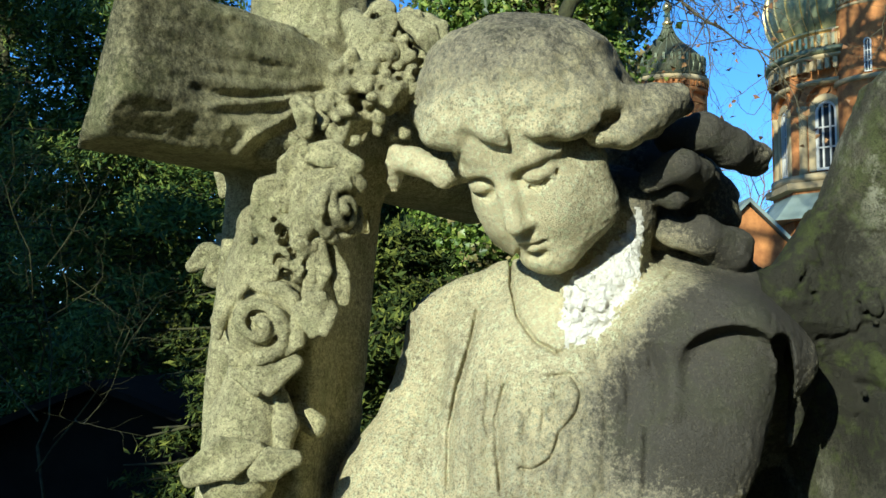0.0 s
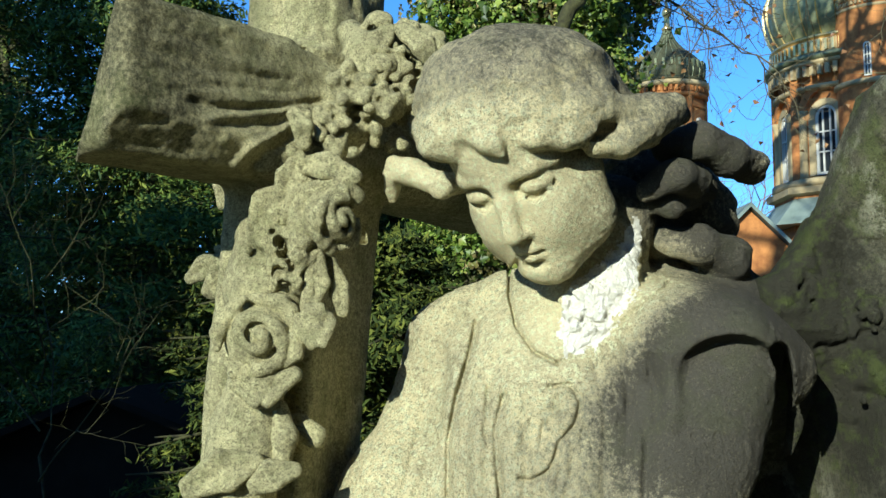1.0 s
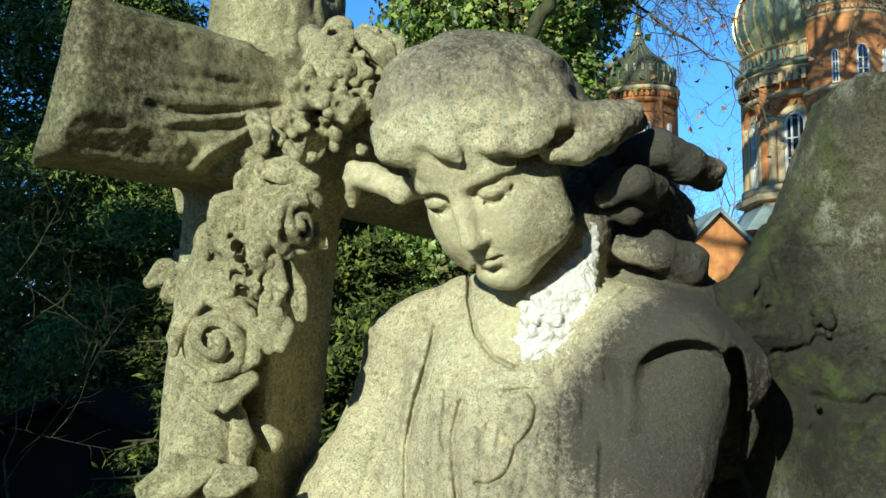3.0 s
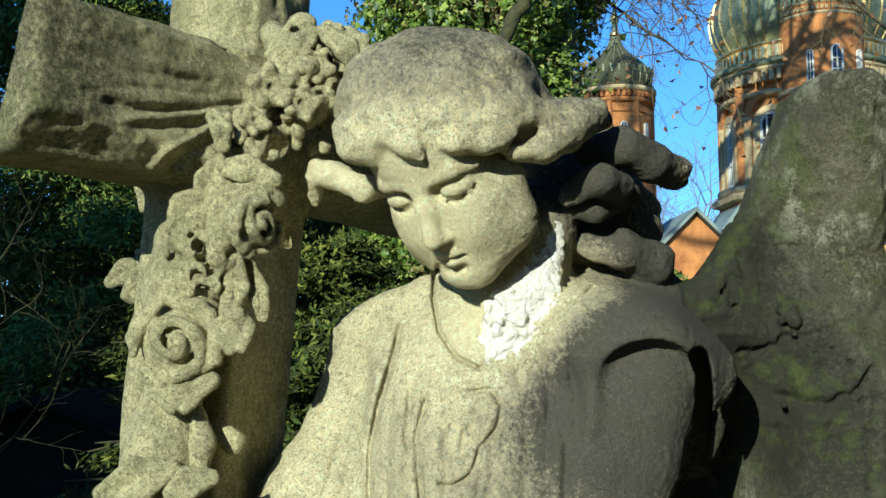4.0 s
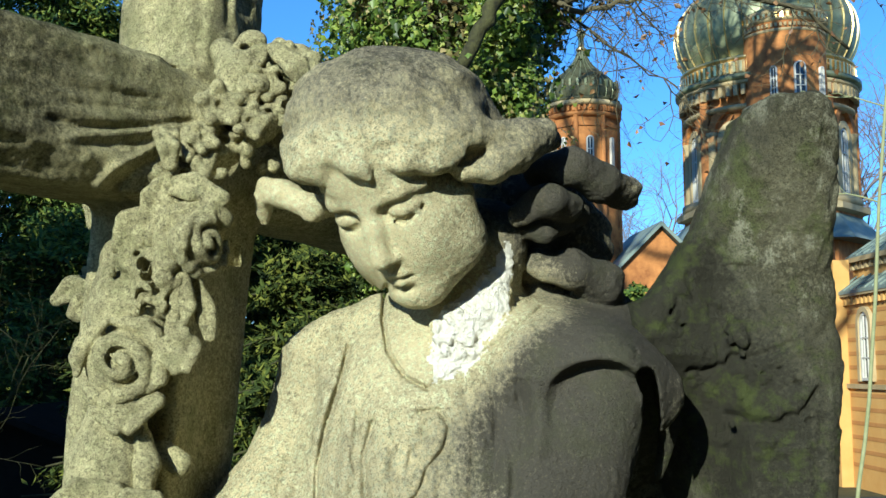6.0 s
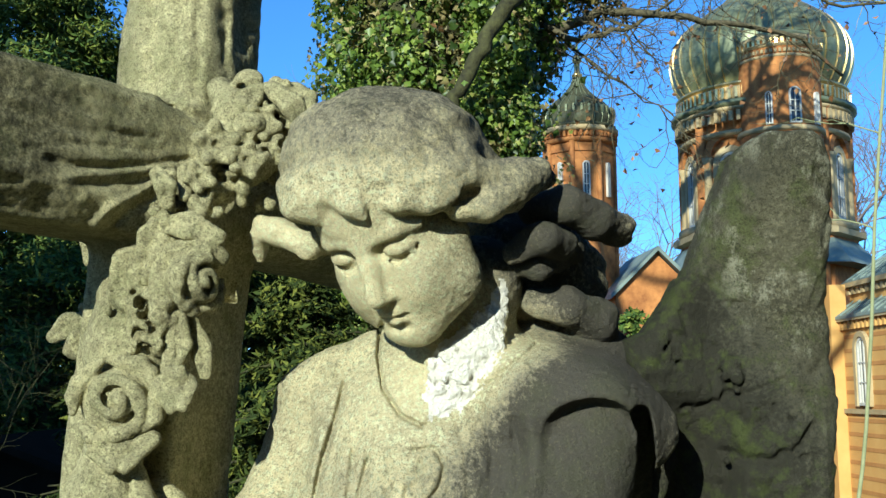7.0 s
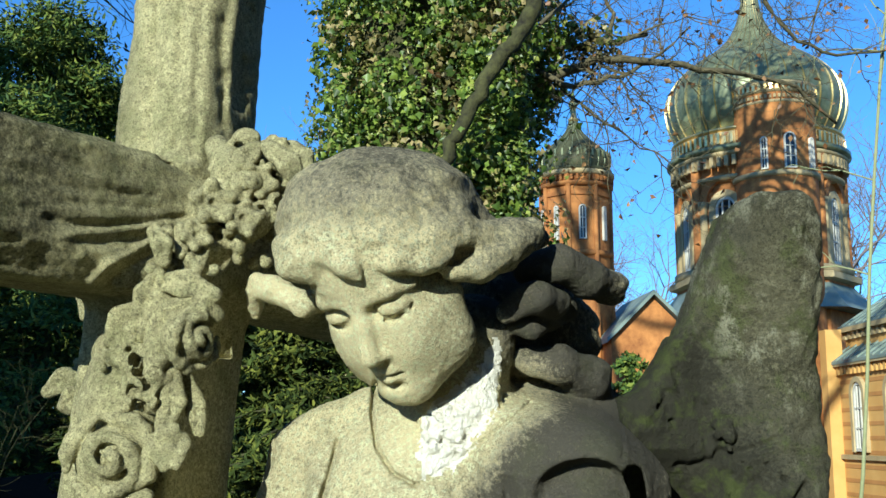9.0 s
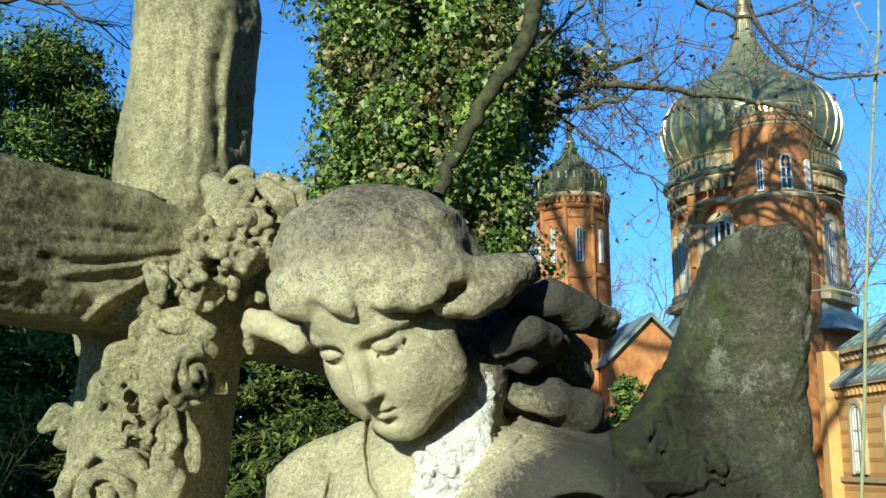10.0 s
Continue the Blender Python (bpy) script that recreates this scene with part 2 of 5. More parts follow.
        best = np.full(np.broadcast_shapes(x.shape, z.shape), 9.0, np.float32)
        for (ax, az), (bx, bz) in zip(P[:-1], P[1:]):
            dx, dz = bx - ax, bz - az
            t = np.clip(((x - ax) * dx + (z - az) * dz) / max(1e-9, dx * dx + dz * dz), 0, 1)
            best = np.minimum(best, np.hypot(x - ax - t * dx, z - az - t * dz))
        self.d[s] += (depth * np.exp(-(best / width) ** 2))[:, None, :].astype(np.float32)

    def slab(self, outline, middle, half, rnd, k):
        """A plate with that outline in x, z; middle(x, z) is its y; half its half thickness."""
        x, z = self.ax[0][:, None], self.ax[2][None, :]
        d2 = np.full((self.n[0], self.n[2]), 9.0, np.float32)
        inside = np.zeros(d2.shape, bool)
        for (ax, az), (bx, bz) in zip(outline, outline[1:] + outline[:1]):
            dx, dz = bx - ax, bz - az
            t = np.clip(((x - ax) * dx + (z - az) * dz) / (dx * dx + dz * dz), 0, 1)
            d2 = np.minimum(d2, np.hypot(x - ax - t * dx, z - az - t * dz))
            cross = ((az > z) != (bz > z)) & (x < (bx - ax) * (z - az) / (bz - az if bz != az else 1e-9) + ax)
            inside ^= cross
        d2 = np.where(inside, -d2, d2) + rnd
        q = np.abs(self.ax[1][None, :, None] - middle(x, z)[:, None, :]) - (half - rnd)
        e = np.sqrt(np.maximum(d2, 0)[:, None, :] ** 2 + np.maximum(q, 0) ** 2) + np.minimum(np.maximum(d2[:, None, :], q), 0) - rnd
        self.join((slice(None),) * 3, e.astype(np.float32), k)

    def fresh(self):
        """An empty field on the same grid, to be carved apart and merged with merge()."""
        o = Carve((0, 0, 0), (self.step,) * 3, self.step)
        o.lo, o.step, o.n, o.ax = self.lo, self.step, self.n, self.ax
        o.d = np.full(self.n, 0.2, np.float32)
        return o

    def merge(self, other, k):
        self.join((slice(None),) * 3, other.d, k)

    def plane(self, at, normal, lo, hi):
        """Cuts away, within a box, what lies on the normal's side of a plane."""
        n = Vector(normal).normalized()
        s, x, y, z = self.window(lo, hi)
        self.d[s] = np.maximum(self.d[s], (x - at[0]) * n.x + (y - at[1]) * n.y + (z - at[2]) * n.z)

    def lumps(self, size, amount, seed=0):
        """Slow unevenness of the hand-cut and weathered surface."""
        rng = np.random.RandomState(seed)
        for o in range(5):
            f = rng.normal(size=3) / size
            p = rng.rand(3) * 6.28
            a, b, c = (np.sin(self.ax[i] * f[i] * 6.28 / 1.7 + p[i]) for i in range(3))
            self.d += (amount * (a[:, None, None] + b[None, :, None]) * c[None, None, :] * 0.4).astype(np.float32)

    def grains(self, amount, seed, calm=None):
        """Sand grains and small pits, a few cells wide; calm is (centre, radius) of a smoother zone."""
        r = np.random.RandomState(seed)
        near = np.abs(self.d) < 4 * self.step
        n = np.zeros(self.n, np.float32)
        n[near] = r.standard_normal(int(near.sum())).astype(np.float32)
        for ax in range(3):
            n = (np.roll(n, 1, ax) + 2 * n + np.roll(n, -1, ax)) * 0.25
        if calm is not None:
            c, q = calm
            far = sum(((self.ax[i] - c[i]) ** 2).reshape([-1 if j == i else 1 for j in range(3)]) for i in range(3))
            n *= 1 - 0.95 * np.exp(-far / (q * q))
        self.d += n * amount * 4

    def skin(self):
        """Surface nets: one vertex in each cell that the surface crosses. Returns vertices and quads."""
        d, st = self.d, self.step
        for ax in range(3):
            idx = [slice(None)] * 3
            for e in (0, -1):
                idx[ax] = e
                d[tuple(idx)] = np.maximum(d[tuple(idx)], 0.001)
        neg = d < 0
        c = np.zeros([m - 1 for m in self.n], np.int8)
        for i in (0, 1):
            for j in (0, 1):
                for l in (0, 1):
                    c += neg[i:self.n[0] - 1 + i, j:self.n[1] - 1 + j, l:self.n[2] - 1 + l]
        act = (c > 0) & (c < 8)
        cells = np.argwhere(act)
        ids = np.full(act.shape, -1, np.int32)
        ids[act] = np.arange(len(cells))
        acc, cnt = np.zeros((len(cells), 3)), np.zeros(len(cells))
        corners = [(i, j, l) for i in (0, 1) for j in (0, 1) for l in (0, 1)]
        val = {k: d[cells[:, 0] + k[0], cells[:, 1] + k[1], cells[:, 2] + k[2]] for k in corners}
        for a in corners:
            for ax in range(3):
                if a[ax] == 0:
                    b = tuple(v + (i == ax) for i, v in enumerate(a))
                    va, vb = val[a], val[b]
                    hit = (va < 0) != (vb < 0)
                    t = np.where(hit, va / np.where(hit, va - vb, 1), 0)
                    for i in range(3):
                        acc[:, i] += np.where(hit, a[i] + (t if i == ax else 0), 0)
                    cnt += hit
        verts = self.lo + st * (cells + acc / cnt[:, None])
        quads = []
        for ax in range(3):
            u, v = (ax + 1) % 3, (ax + 2) % 3
            s0, s1 = [slice(1, -1)] * 3, [slice(1, -1)] * 3
            s0[ax], s1[ax] = slice(0, -1), slice(1, None)
            a, b = neg[tuple(s0)], neg[tuple(s1)]
            for sign in (0, 1):
                e = np.argwhere((a & ~b) if sign == 0 else (~a & b))
                e[:, u] += 1
                e[:, v] += 1
                off = [(-1, -1), (0, -1), (0, 0), (-1, 0)]
                q = []
                for ou, ov in (off if sign == 0 else off[::-1]):
                    f = e.copy()
                    f[:, u] += ou
                    f[:, v] += ov
                    q.append(ids[f[:, 0], f[:, 1], f[:, 2]])
                quads.append(np.stack(q, 1))
        quads = np.concatenate(quads)
        return verts, quads


def carved(name, skins, mats, pick=None, parent=None, label="", tone=None):
    """One mesh object out of one or more carved skins."""
    verts = np.concatenate([v for v, q in skins])
    starts = np.cumsum([0] + [len(v) for v, q in skins[:-1]])
    quads = np.concatenate([q + o for (v, q), o in zip(skins, starts)])
    me = bpy.data.meshes.new(name)
    me.vertices.add(len(verts))
    me.vertices.foreach_set("co", verts.astype(np.float32).ravel())
    me.loops.add(quads.size)
    me.loops.foreach_set("vertex_index", quads.astype(np.int32).ravel())
    me.polygons.add(len(quads))
    me.polygons.foreach_set("loop_start", np.arange(0, quads.size, 4, dtype=np.int32))
    me.polygons.foreach_set("use_smooth", np.ones(len(quads), bool))
    for mt in (mats if isinstance(mats, (list, tuple)) else [mats]):
        me.materials.append(mt)
    if pick is not None:
        me.polygons.foreach_set("material_index", pick(verts[quads].mean(1)).astype(np.int32))
    if tone is not None:
        me.attributes.new("patina_and_shade", "FLOAT", "POINT").data.foreach_set("value", tone(verts).astype(np.float32))
    me.update(calc_edges=True)
    me.validate()
    ob = new(name, me)
    ob.parent = parent
    if label:
        tagged(ob, label)
    return ob


# ---- the angel statue, one carved mesh ----
HEAD = Matrix(((0.8129, -0.4304, -0.3924), (-0.5742, -0.4794, -0.6637), (0.0975, 0.7648, -0.6368)))
HEAD_AT, HEAD_SIZE = Vector((0.069, 1.184, 1.8302)), 1.04


def on_head(x, y, z):
    """From the head's own axes (right, up, forward, from between the eyes) to the world."""
    return tuple(HEAD @ (Vector((x, y, z)) * HEAD_SIZE) + HEAD_AT)


def angel_statue():
    g = Carve((-0.20, 1.02, 1.36), (0.70, 1.62, 2.06), 0.0023)
    H, s = on_head, HEAD_SIZE
    rot = [tuple(HEAD[i]) for i in range(3)]

    def he(c, r, k=0.01, cut=False):
        g.ell(H(*c), tuple(v * s for v in r), rot, k, cut)

    def hc(pts, rs, k=0.005, cut=False):
        g.chain([H(*p) for p in pts], [r * s for r in rs], k, cut)

    # torso and shoulders
    g.ell((0.163, 1.400, 1.471), (0.20, 0.19, 0.30), k=0.03)
    g.cap((0.031, 1.440, 1.652), (0.335, 1.330, 1.643), 0.062, 0.072, 0.05)
    g.cap((0.185, 1.390, 1.675), (0.315, 1.300, 1.644), 0.085, 0.080, 0.05)
    g.cap((0.179, 1.400, 1.665), (0.023, 1.440, 1.663), 0.08, 0.055, 0.05)
    g.chain([(0.077, 1.390, 1.718), (0.031, 1.400, 1.700), (-0.015, 1.410, 1.686)], [0.034, 0.030, 0.022], 0.02)
    # the arm on the far side, under its sleeve
    g.chain([(0.013, 1.440, 1.659), (-0.004, 1.420, 1.582), (-0.047, 1.380, 1.477), (-0.068, 1.360, 1.415)], [0.052, 0.058, 0.075, 0.08], 0.03)
    # near shoulder with its short cape, opened over the sleeve
    g.chain([(0.254, 1.268, 1.673), (0.319, 1.243, 1.649), (0.392, 1.285, 1.631)], [0.056, 0.052, 0.038], 0.03)
    g.chain([(0.287, 1.300, 1.572), (0.255, 1.300, 1.483)], [0.085, 0.085], 0.03)
    g.chain([(0.312, 1.192, 1.606), (0.303, 1.190, 1.537), (0.256, 1.180, 1.424)], [0.066, 0.070, 0.070], 0.006, True)
    g.chain([(0.349, 1.230, 1.576), (0.337, 1.240, 1.489)], [0.045, 0.06], 0.006, True)
    g.chain([(0.327, 1.276, 1.640), (0.312, 1.272, 1.599), (0.295, 1.264, 1.537), (0.237, 1.250, 1.416)], [0.062, 0.062, 0.060, 0.058], 0.003)
    g.chain([(0.282, 1.268, 1.612), (0.268, 1.262, 1.568), (0.250, 1.258, 1.532), (0.221, 1.250, 1.429)], [0.050, 0.058, 0.062, 0.062], 0.022)
    g.ell((0.322, 1.400, 1.706), (0.10, 0.07, 0.065), k=0.03)
    g.ell((0.261, 1.420, 1.722), (0.09, 0.07, 0.06), k=0.03)
    # neck
    g.cap((0.172, 1.360, 1.685), (0.200, 1.320, 1.812), 0.062, 0.055, 0.02)
    # head
    he((0, 0.045, -0.085), (0.072, 0.095, 0.09))
    he((0, -0.03, -0.042), (0.058, 0.090, 0.052), 0.02)
    he((0, 0.035, -0.028), (0.054, 0.05, 0.038), 0.03)
    he((0, -0.07, -0.016), (0.031, 0.032, 0.025), 0.025)
    he((0, -0.101, -0.010), (0.021, 0.018, 0.019), 0.022)
    for e in (-1, 1):
        # cheek, jaw, eye socket, brow, lowered lid with its crease, nostril
        he((e * 0.034, -0.042, -0.024), (0.030, 0.036, 0.029), 0.03)
        hc([(e * 0.058, -0.03, -0.062), (e * 0.048, -0.078, -0.050), (e * 0.014, -0.103, -0.016)], [0.022, 0.023, 0.017], 0.03)
        he((e * 0.031, 0.000, 0.013), (0.024, 0.014, 0.019), 0.008, True)
        hc([(e * 0.058, 0.011, -0.019), (e * 0.040, 0.0175, -0.001), (e * 0.014, 0.014, 0.005)], [0.006, 0.0075, 0.0065], 0.008)
        he((e * 0.033, -0.003, -0.009), (0.0195, 0.0115, 0.0165), 0.003)
        hc([(e * 0.014, -0.0125, 0.001), (e * 0.031, -0.0165, 0.006), (e * 0.051, -0.0095, -0.010)], [0.0022, 0.0036, 0.0022], 0.002, True)
        he((e * 0.0095, -0.048, 0.011), (0.0075, 0.0068, 0.0095), 0.005)
        he((e * 0.0055, -0.0545, 0.014), (0.0035, 0.003, 0.006), 0.003, True)
    # nose and mouth
    hc([(0, 0.020, 0.001), (0, -0.012, 0.013), (0, -0.043, 0.0245)], [0.0105, 0.0082, 0.0092], 0.010)
    hc([(-0.024, -0.0745, 0.0), (-0.008, -0.0685, 0.0115), (0, -0.0695, 0.012), (0.008, -0.0685, 0.0115), (0.024, -0.0745, 0.0)], [0.003, 0.0052, 0.0048, 0.0052, 0.003], 0.004)
    hc([(-0.017, -0.0790, 0.003), (0, -0.081, 0.0105), (0.017, -0.0790, 0.003)], [0.004, 0.0068, 0.004], 0.004)
    hc([(-0.028, -0.0780, -0.001), (-0.014, -0.0748, 0.0105), (0, -0.0750, 0.0175), (0.014, -0.0748, 0.0105), (0.028, -0.0780, -0.001)], [0.0018, 0.0022, 0.0024, 0.0022, 0.0018], 0.002, True)
    he((0, -0.0905, 0.014), (0.015, 0.0045, 0.007), 0.006, True)
    hc([(0, -0.057, 0.0165), (0, -0.065, 0.0170)], [0.002, 0.002], 0.004, True)
    hair = g.fresh()
    # hair: the cap and its rolled brim
    hair.ell((0.077, 1.250, 1.939), (0.108, 0.125, 0.080), k=0.02)
    hair.ell((0.114, 1.252, 1.947), (0.086, 0.118, 0.074), k=0.02)
    hair.chain([(-0.014, 1.200, 1.890), (0.010, 1.178, 1.893), (0.037, 1.165, 1.900), (0.070, 1.157, 1.906), (0.105, 1.152, 1.899), (0.141, 1.158, 1.899), (0.172, 1.168, 1.912)],
            [0.01584, 0.02071, 0.02071, 0.01949, 0.02071, 0.01949, 0.02071], 0.03)
    hair.chain([(0.034, 1.150, 1.895), (0.051, 1.138, 1.875), (0.063, 1.137, 1.859)], [0.01584, 0.01462, 0.005482], 0.012)
    hair.chain([(-0.014, 1.185, 1.899), (-0.006, 1.175, 1.878), (0.014, 1.175, 1.864)], [0.01584, 0.01584, 0.006091], 0.015)
    hair.chain([(0.072, 1.142, 1.892), (0.098, 1.135, 1.877), (0.128, 1.140, 1.875), (0.158, 1.150, 1.891)], [0.009746, 0.01096, 0.009746, 0.008527], 0.015)
    hair.cap((0.150, 1.240, 1.968), (0.215, 1.250, 1.925), 0.030, 0.020, 0.03)
    # strands
    for q in ([(0.071, 1.200, 2.003), (0.046, 1.150, 1.952), (0.035, 1.140, 1.908), (0.051, 1.140, 1.871)],
              [(0.083, 1.200, 2.008), (0.073, 1.150, 1.952), (0.070, 1.140, 1.914), (0.081, 1.140, 1.884)],
              [(0.096, 1.200, 2.008), (0.123, 1.150, 1.953), (0.128, 1.140, 1.914), (0.163, 1.140, 1.899)],
              [(0.046, 1.200, 2.000), (0.011, 1.150, 1.946), (-0.004, 1.160, 1.906), (0.005, 1.170, 1.875)],
              [(0.114, 1.200, 2.003), (0.159, 1.150, 1.947), (0.176, 1.150, 1.917), (0.232, 1.200, 1.922)]):
        hair.relief(q, 0.007, 0.0022, 1.3)
    for q in ([(0.171, 1.160, 1.889), (0.204, 1.180, 1.898), (0.238, 1.200, 1.919)], [(0.171, 1.160, 1.862), (0.209, 1.180, 1.871), (0.228, 1.200, 1.897)],
              [(0.273, 1.260, 1.895), (0.312, 1.260, 1.895), (0.351, 1.300, 1.877)], [(0.271, 1.300, 1.766), (0.311, 1.300, 1.766), (0.351, 1.330, 1.744)]):
        hair.relief(q, 0.004, 0.004, 1.36)
    # roll over the ear and the flying curls
    hair.chain([(0.167, 1.170, 1.877), (0.197, 1.180, 1.882), (0.225, 1.200, 1.902), (0.260, 1.220, 1.924)], [0.01584, 0.02071, 0.02436, 0.01584], 0.008)
    hair.chain([(0.192, 1.180, 1.911), (0.233, 1.210, 1.915), (0.270, 1.240, 1.922)], [0.02071, 0.02193, 0.0134], 0.01)
    hair.chain([(0.263, 1.280, 1.893), (0.302, 1.275, 1.898), (0.341, 1.300, 1.884), (0.380, 1.345, 1.878)], [0.01903, 0.02157, 0.02284, 0.02112], 0.006)
    hair.chain([(0.233, 1.260, 1.837), (0.270, 1.250, 1.854), (0.295, 1.280, 1.850)], [0.01142, 0.01903, 0.01903], 0.008)
    hair.chain([(0.230, 1.290, 1.825), (0.268, 1.280, 1.825), (0.317, 1.320, 1.846)], [0.008883, 0.01396, 0.01523], 0.006)
    hair.chain([(0.261, 1.320, 1.785), (0.308, 1.320, 1.781), (0.352, 1.350, 1.767), (0.371, 1.390, 1.741)], [0.0132, 0.02244, 0.02639, 0.02244], 0.008)
    hair.cap((0.335, 1.350, 1.760), (0.369, 1.380, 1.727), 0.0198, 0.01452, 0.006)
    hair.ell((0.260, 1.400, 1.857), (0.085, 0.08, 0.10), k=0.02)
    hair.ell((0.329, 1.420, 1.824), (0.05, 0.06, 0.06), k=0.02)
    # lock on the far side
    hair.chain([(-0.054, 1.300, 1.876), (-0.033, 1.290, 1.866), (0.001, 1.270, 1.845), (0.033, 1.290, 1.855)], [0.01056, 0.01584, 0.0132, 0.0132], 0.01)
    hair.cap((-0.057, 1.310, 1.868), (-0.058, 1.330, 1.840), 0.01056, 0.007918, 0.01)
    hair.chain([(0.151, 1.150, 1.883), (0.166, 1.158, 1.888), (0.184, 1.170, 1.896)], [0.006, 0.009, 0.004], 0.004, True)
    hair.lumps(0.035, 0.0014, 21)
    hair.lumps(0.018, 0.0006, 22)
    g.merge(hair, 0.004)
    del hair
    # folds of the robe
    g.relief([(0.085, 1.270, 1.755), (0.082, 1.280, 1.723), (0.087, 1.270, 1.684), (0.105, 1.260, 1.655), (0.130, 1.250, 1.642)], 0.0024, 0.010)
    g.relief([(0.130, 1.250, 1.642), (0.185, 1.260, 1.673), (0.232, 1.270, 1.712), (0.267, 1.280, 1.735)], 0.0025, 0.0046)
    g.relief([(0.042, 1.300, 1.691), (0.033, 1.280, 1.652), (0.017, 1.280, 1.602), (0.007, 1.280, 1.552), (0.006, 1.280, 1.489)], 0.0037, 0.0080)
    g.relief([(0.025, 1.300, 1.678), (0.007, 1.280, 1.589)], 0.012, -0.004)
    g.relief([(0.070, 1.250, 1.606), (0.058, 1.250, 1.566), (0.064, 1.250, 1.492)], 0.0037, 0.0080)
    g.relief([(0.083, 1.250, 1.615), (0.073, 1.250, 1.492)], 0.012, -0.006)
    g.relief([(0.045, 1.250, 1.597), (0.039, 1.250, 1.493)], 0.012, -0.005)
    g.relief([(0.120, 1.200, 1.616), (0.142, 1.200, 1.619), (0.153, 1.200, 1.601), (0.147, 1.200, 1.577), (0.129, 1.200, 1.557), (0.117, 1.200, 1.527), (0.096, 1.200, 1.515), (0.084, 1.200, 1.517)], 0.0028, 0.0080)
    g.relief([(0.126, 1.200, 1.604), (0.123, 1.200, 1.580), (0.111, 1.200, 1.575), (0.108, 1.200, 1.557)], 0.0031, 0.0046)
    g.relief([(0.137, 1.200, 1.607), (0.140, 1.200, 1.589), (0.129, 1.200, 1.577)], 0.008, -0.004)
    g.relief([(0.227, 1.200, 1.645), (0.236, 1.200, 1.615), (0.232, 1.200, 1.579), (0.222, 1.200, 1.549), (0.218, 1.200, 1.496)], 0.0065, 0.006)
    g.relief([(0.245, 1.200, 1.651), (0.248, 1.200, 1.615), (0.244, 1.200, 1.579)], 0.010, -0.006)
    g.relief([(0.208, 1.200, 1.603), (0.219, 1.200, 1.561), (0.212, 1.200, 1.497)], 0.005, 0.003)
    for q in ([(0.033, 1.270, 1.615), (0.028, 1.270, 1.558), (0.025, 1.270, 1.490)], [(0.064, 1.270, 1.652), (0.053, 1.260, 1.615), (0.048, 1.250, 1.493)], [(0.097, 1.220, 1.579), (0.091, 1.220, 1.538), (0.087, 1.220, 1.496)],
              [(0.168, 1.220, 1.651), (0.178, 1.200, 1.592), (0.173, 1.200, 1.497)], [(0.196, 1.220, 1.663), (0.205, 1.200, 1.615), (0.197, 1.200, 1.497)], [(-0.016, 1.360, 1.653), (-0.022, 1.350, 1.586), (-0.046, 1.320, 1.498)],
              [(-0.002, 1.360, 1.680), (0.005, 1.340, 1.626), (-0.004, 1.330, 1.574)]):
        g.relief(q, 0.0035, 0.0028)
        g.relief([(x + 0.009, y, z) for x, y, z in q], 0.006, -0.0022)
    # fine upright furrows and chisel marks in the cloth
    nick = random.Random(23)
    for i in range(60):
        x, z = nick.uniform(0.03, 0.20), nick.uniform(1.42, 1.62)
        q = [(x, 0, z)]
        for j in range(4):
            q.append((q[-1][0] + nick.gauss(-0.001, 0.003), 0, q[-1][2] - nick.uniform(0.006, 0.022)))
        g.relief(q, nick.uniform(0.0022, 0.005), nick.choice((-0.7, 1, 1)) * nick.uniform(0.0008, 0.0026), 1.36)
    for i in range(50):
        x, z = nick.uniform(0.15, 0.36), nick.uniform(1.42, 1.69)
        a = nick.uniform(0, 6.28)
        w = nick.uniform(0.004, 0.018)
        g.relief([(x, 0, z), (x + w * math.cos(a), 0, z + w * math.sin(a))], nick.uniform(0.0022, 0.005), nick.choice((-1, 1)) * nick.uniform(0.0006, 0.0018), 1.36)
    # the deep gap between the sleeve and the drape behind it
    slit = [Vector(p) for p in ((0.389, 1.300, 1.655), (0.395, 1.300, 1.633), (0.395, 1.300, 1.600), (0.389, 1.300, 1.564), (0.380, 1.300, 1.532), (0.369, 1.300, 1.500), (0.357, 1.300, 1.468))]
    for a, b in zip(slit[:-1], slit[1:]):
        for i in range(8):
            p = a.lerp(b, i / 8)
            w = Vector((p.x * 0.07, 0.11, (p.z - 1.65) * 0.07))
            g.cap(tuple(p - w), tuple(p + w), 0.009, 0.011, 0.003, True)
    # the drape that hangs behind the near arm
    g.chain([(0.420, 1.330, 1.636), (0.431, 1.350, 1.594), (0.418, 1.360, 1.533)], [0.01485, 0.0135, 0.004051], 0.006)
    # repair mortar round the neck
    g.chain([(0.225, 1.288, 1.800), (0.219, 1.288, 1.772), (0.202, 1.285, 1.739), (0.174, 1.285, 1.713), (0.163, 1.285, 1.687), (0.153, 1.275, 1.661)], [0.006497, 0.01429, 0.02599, 0.02989, 0.02599, 0.0104], 0.006)
    daub = random.Random(4)
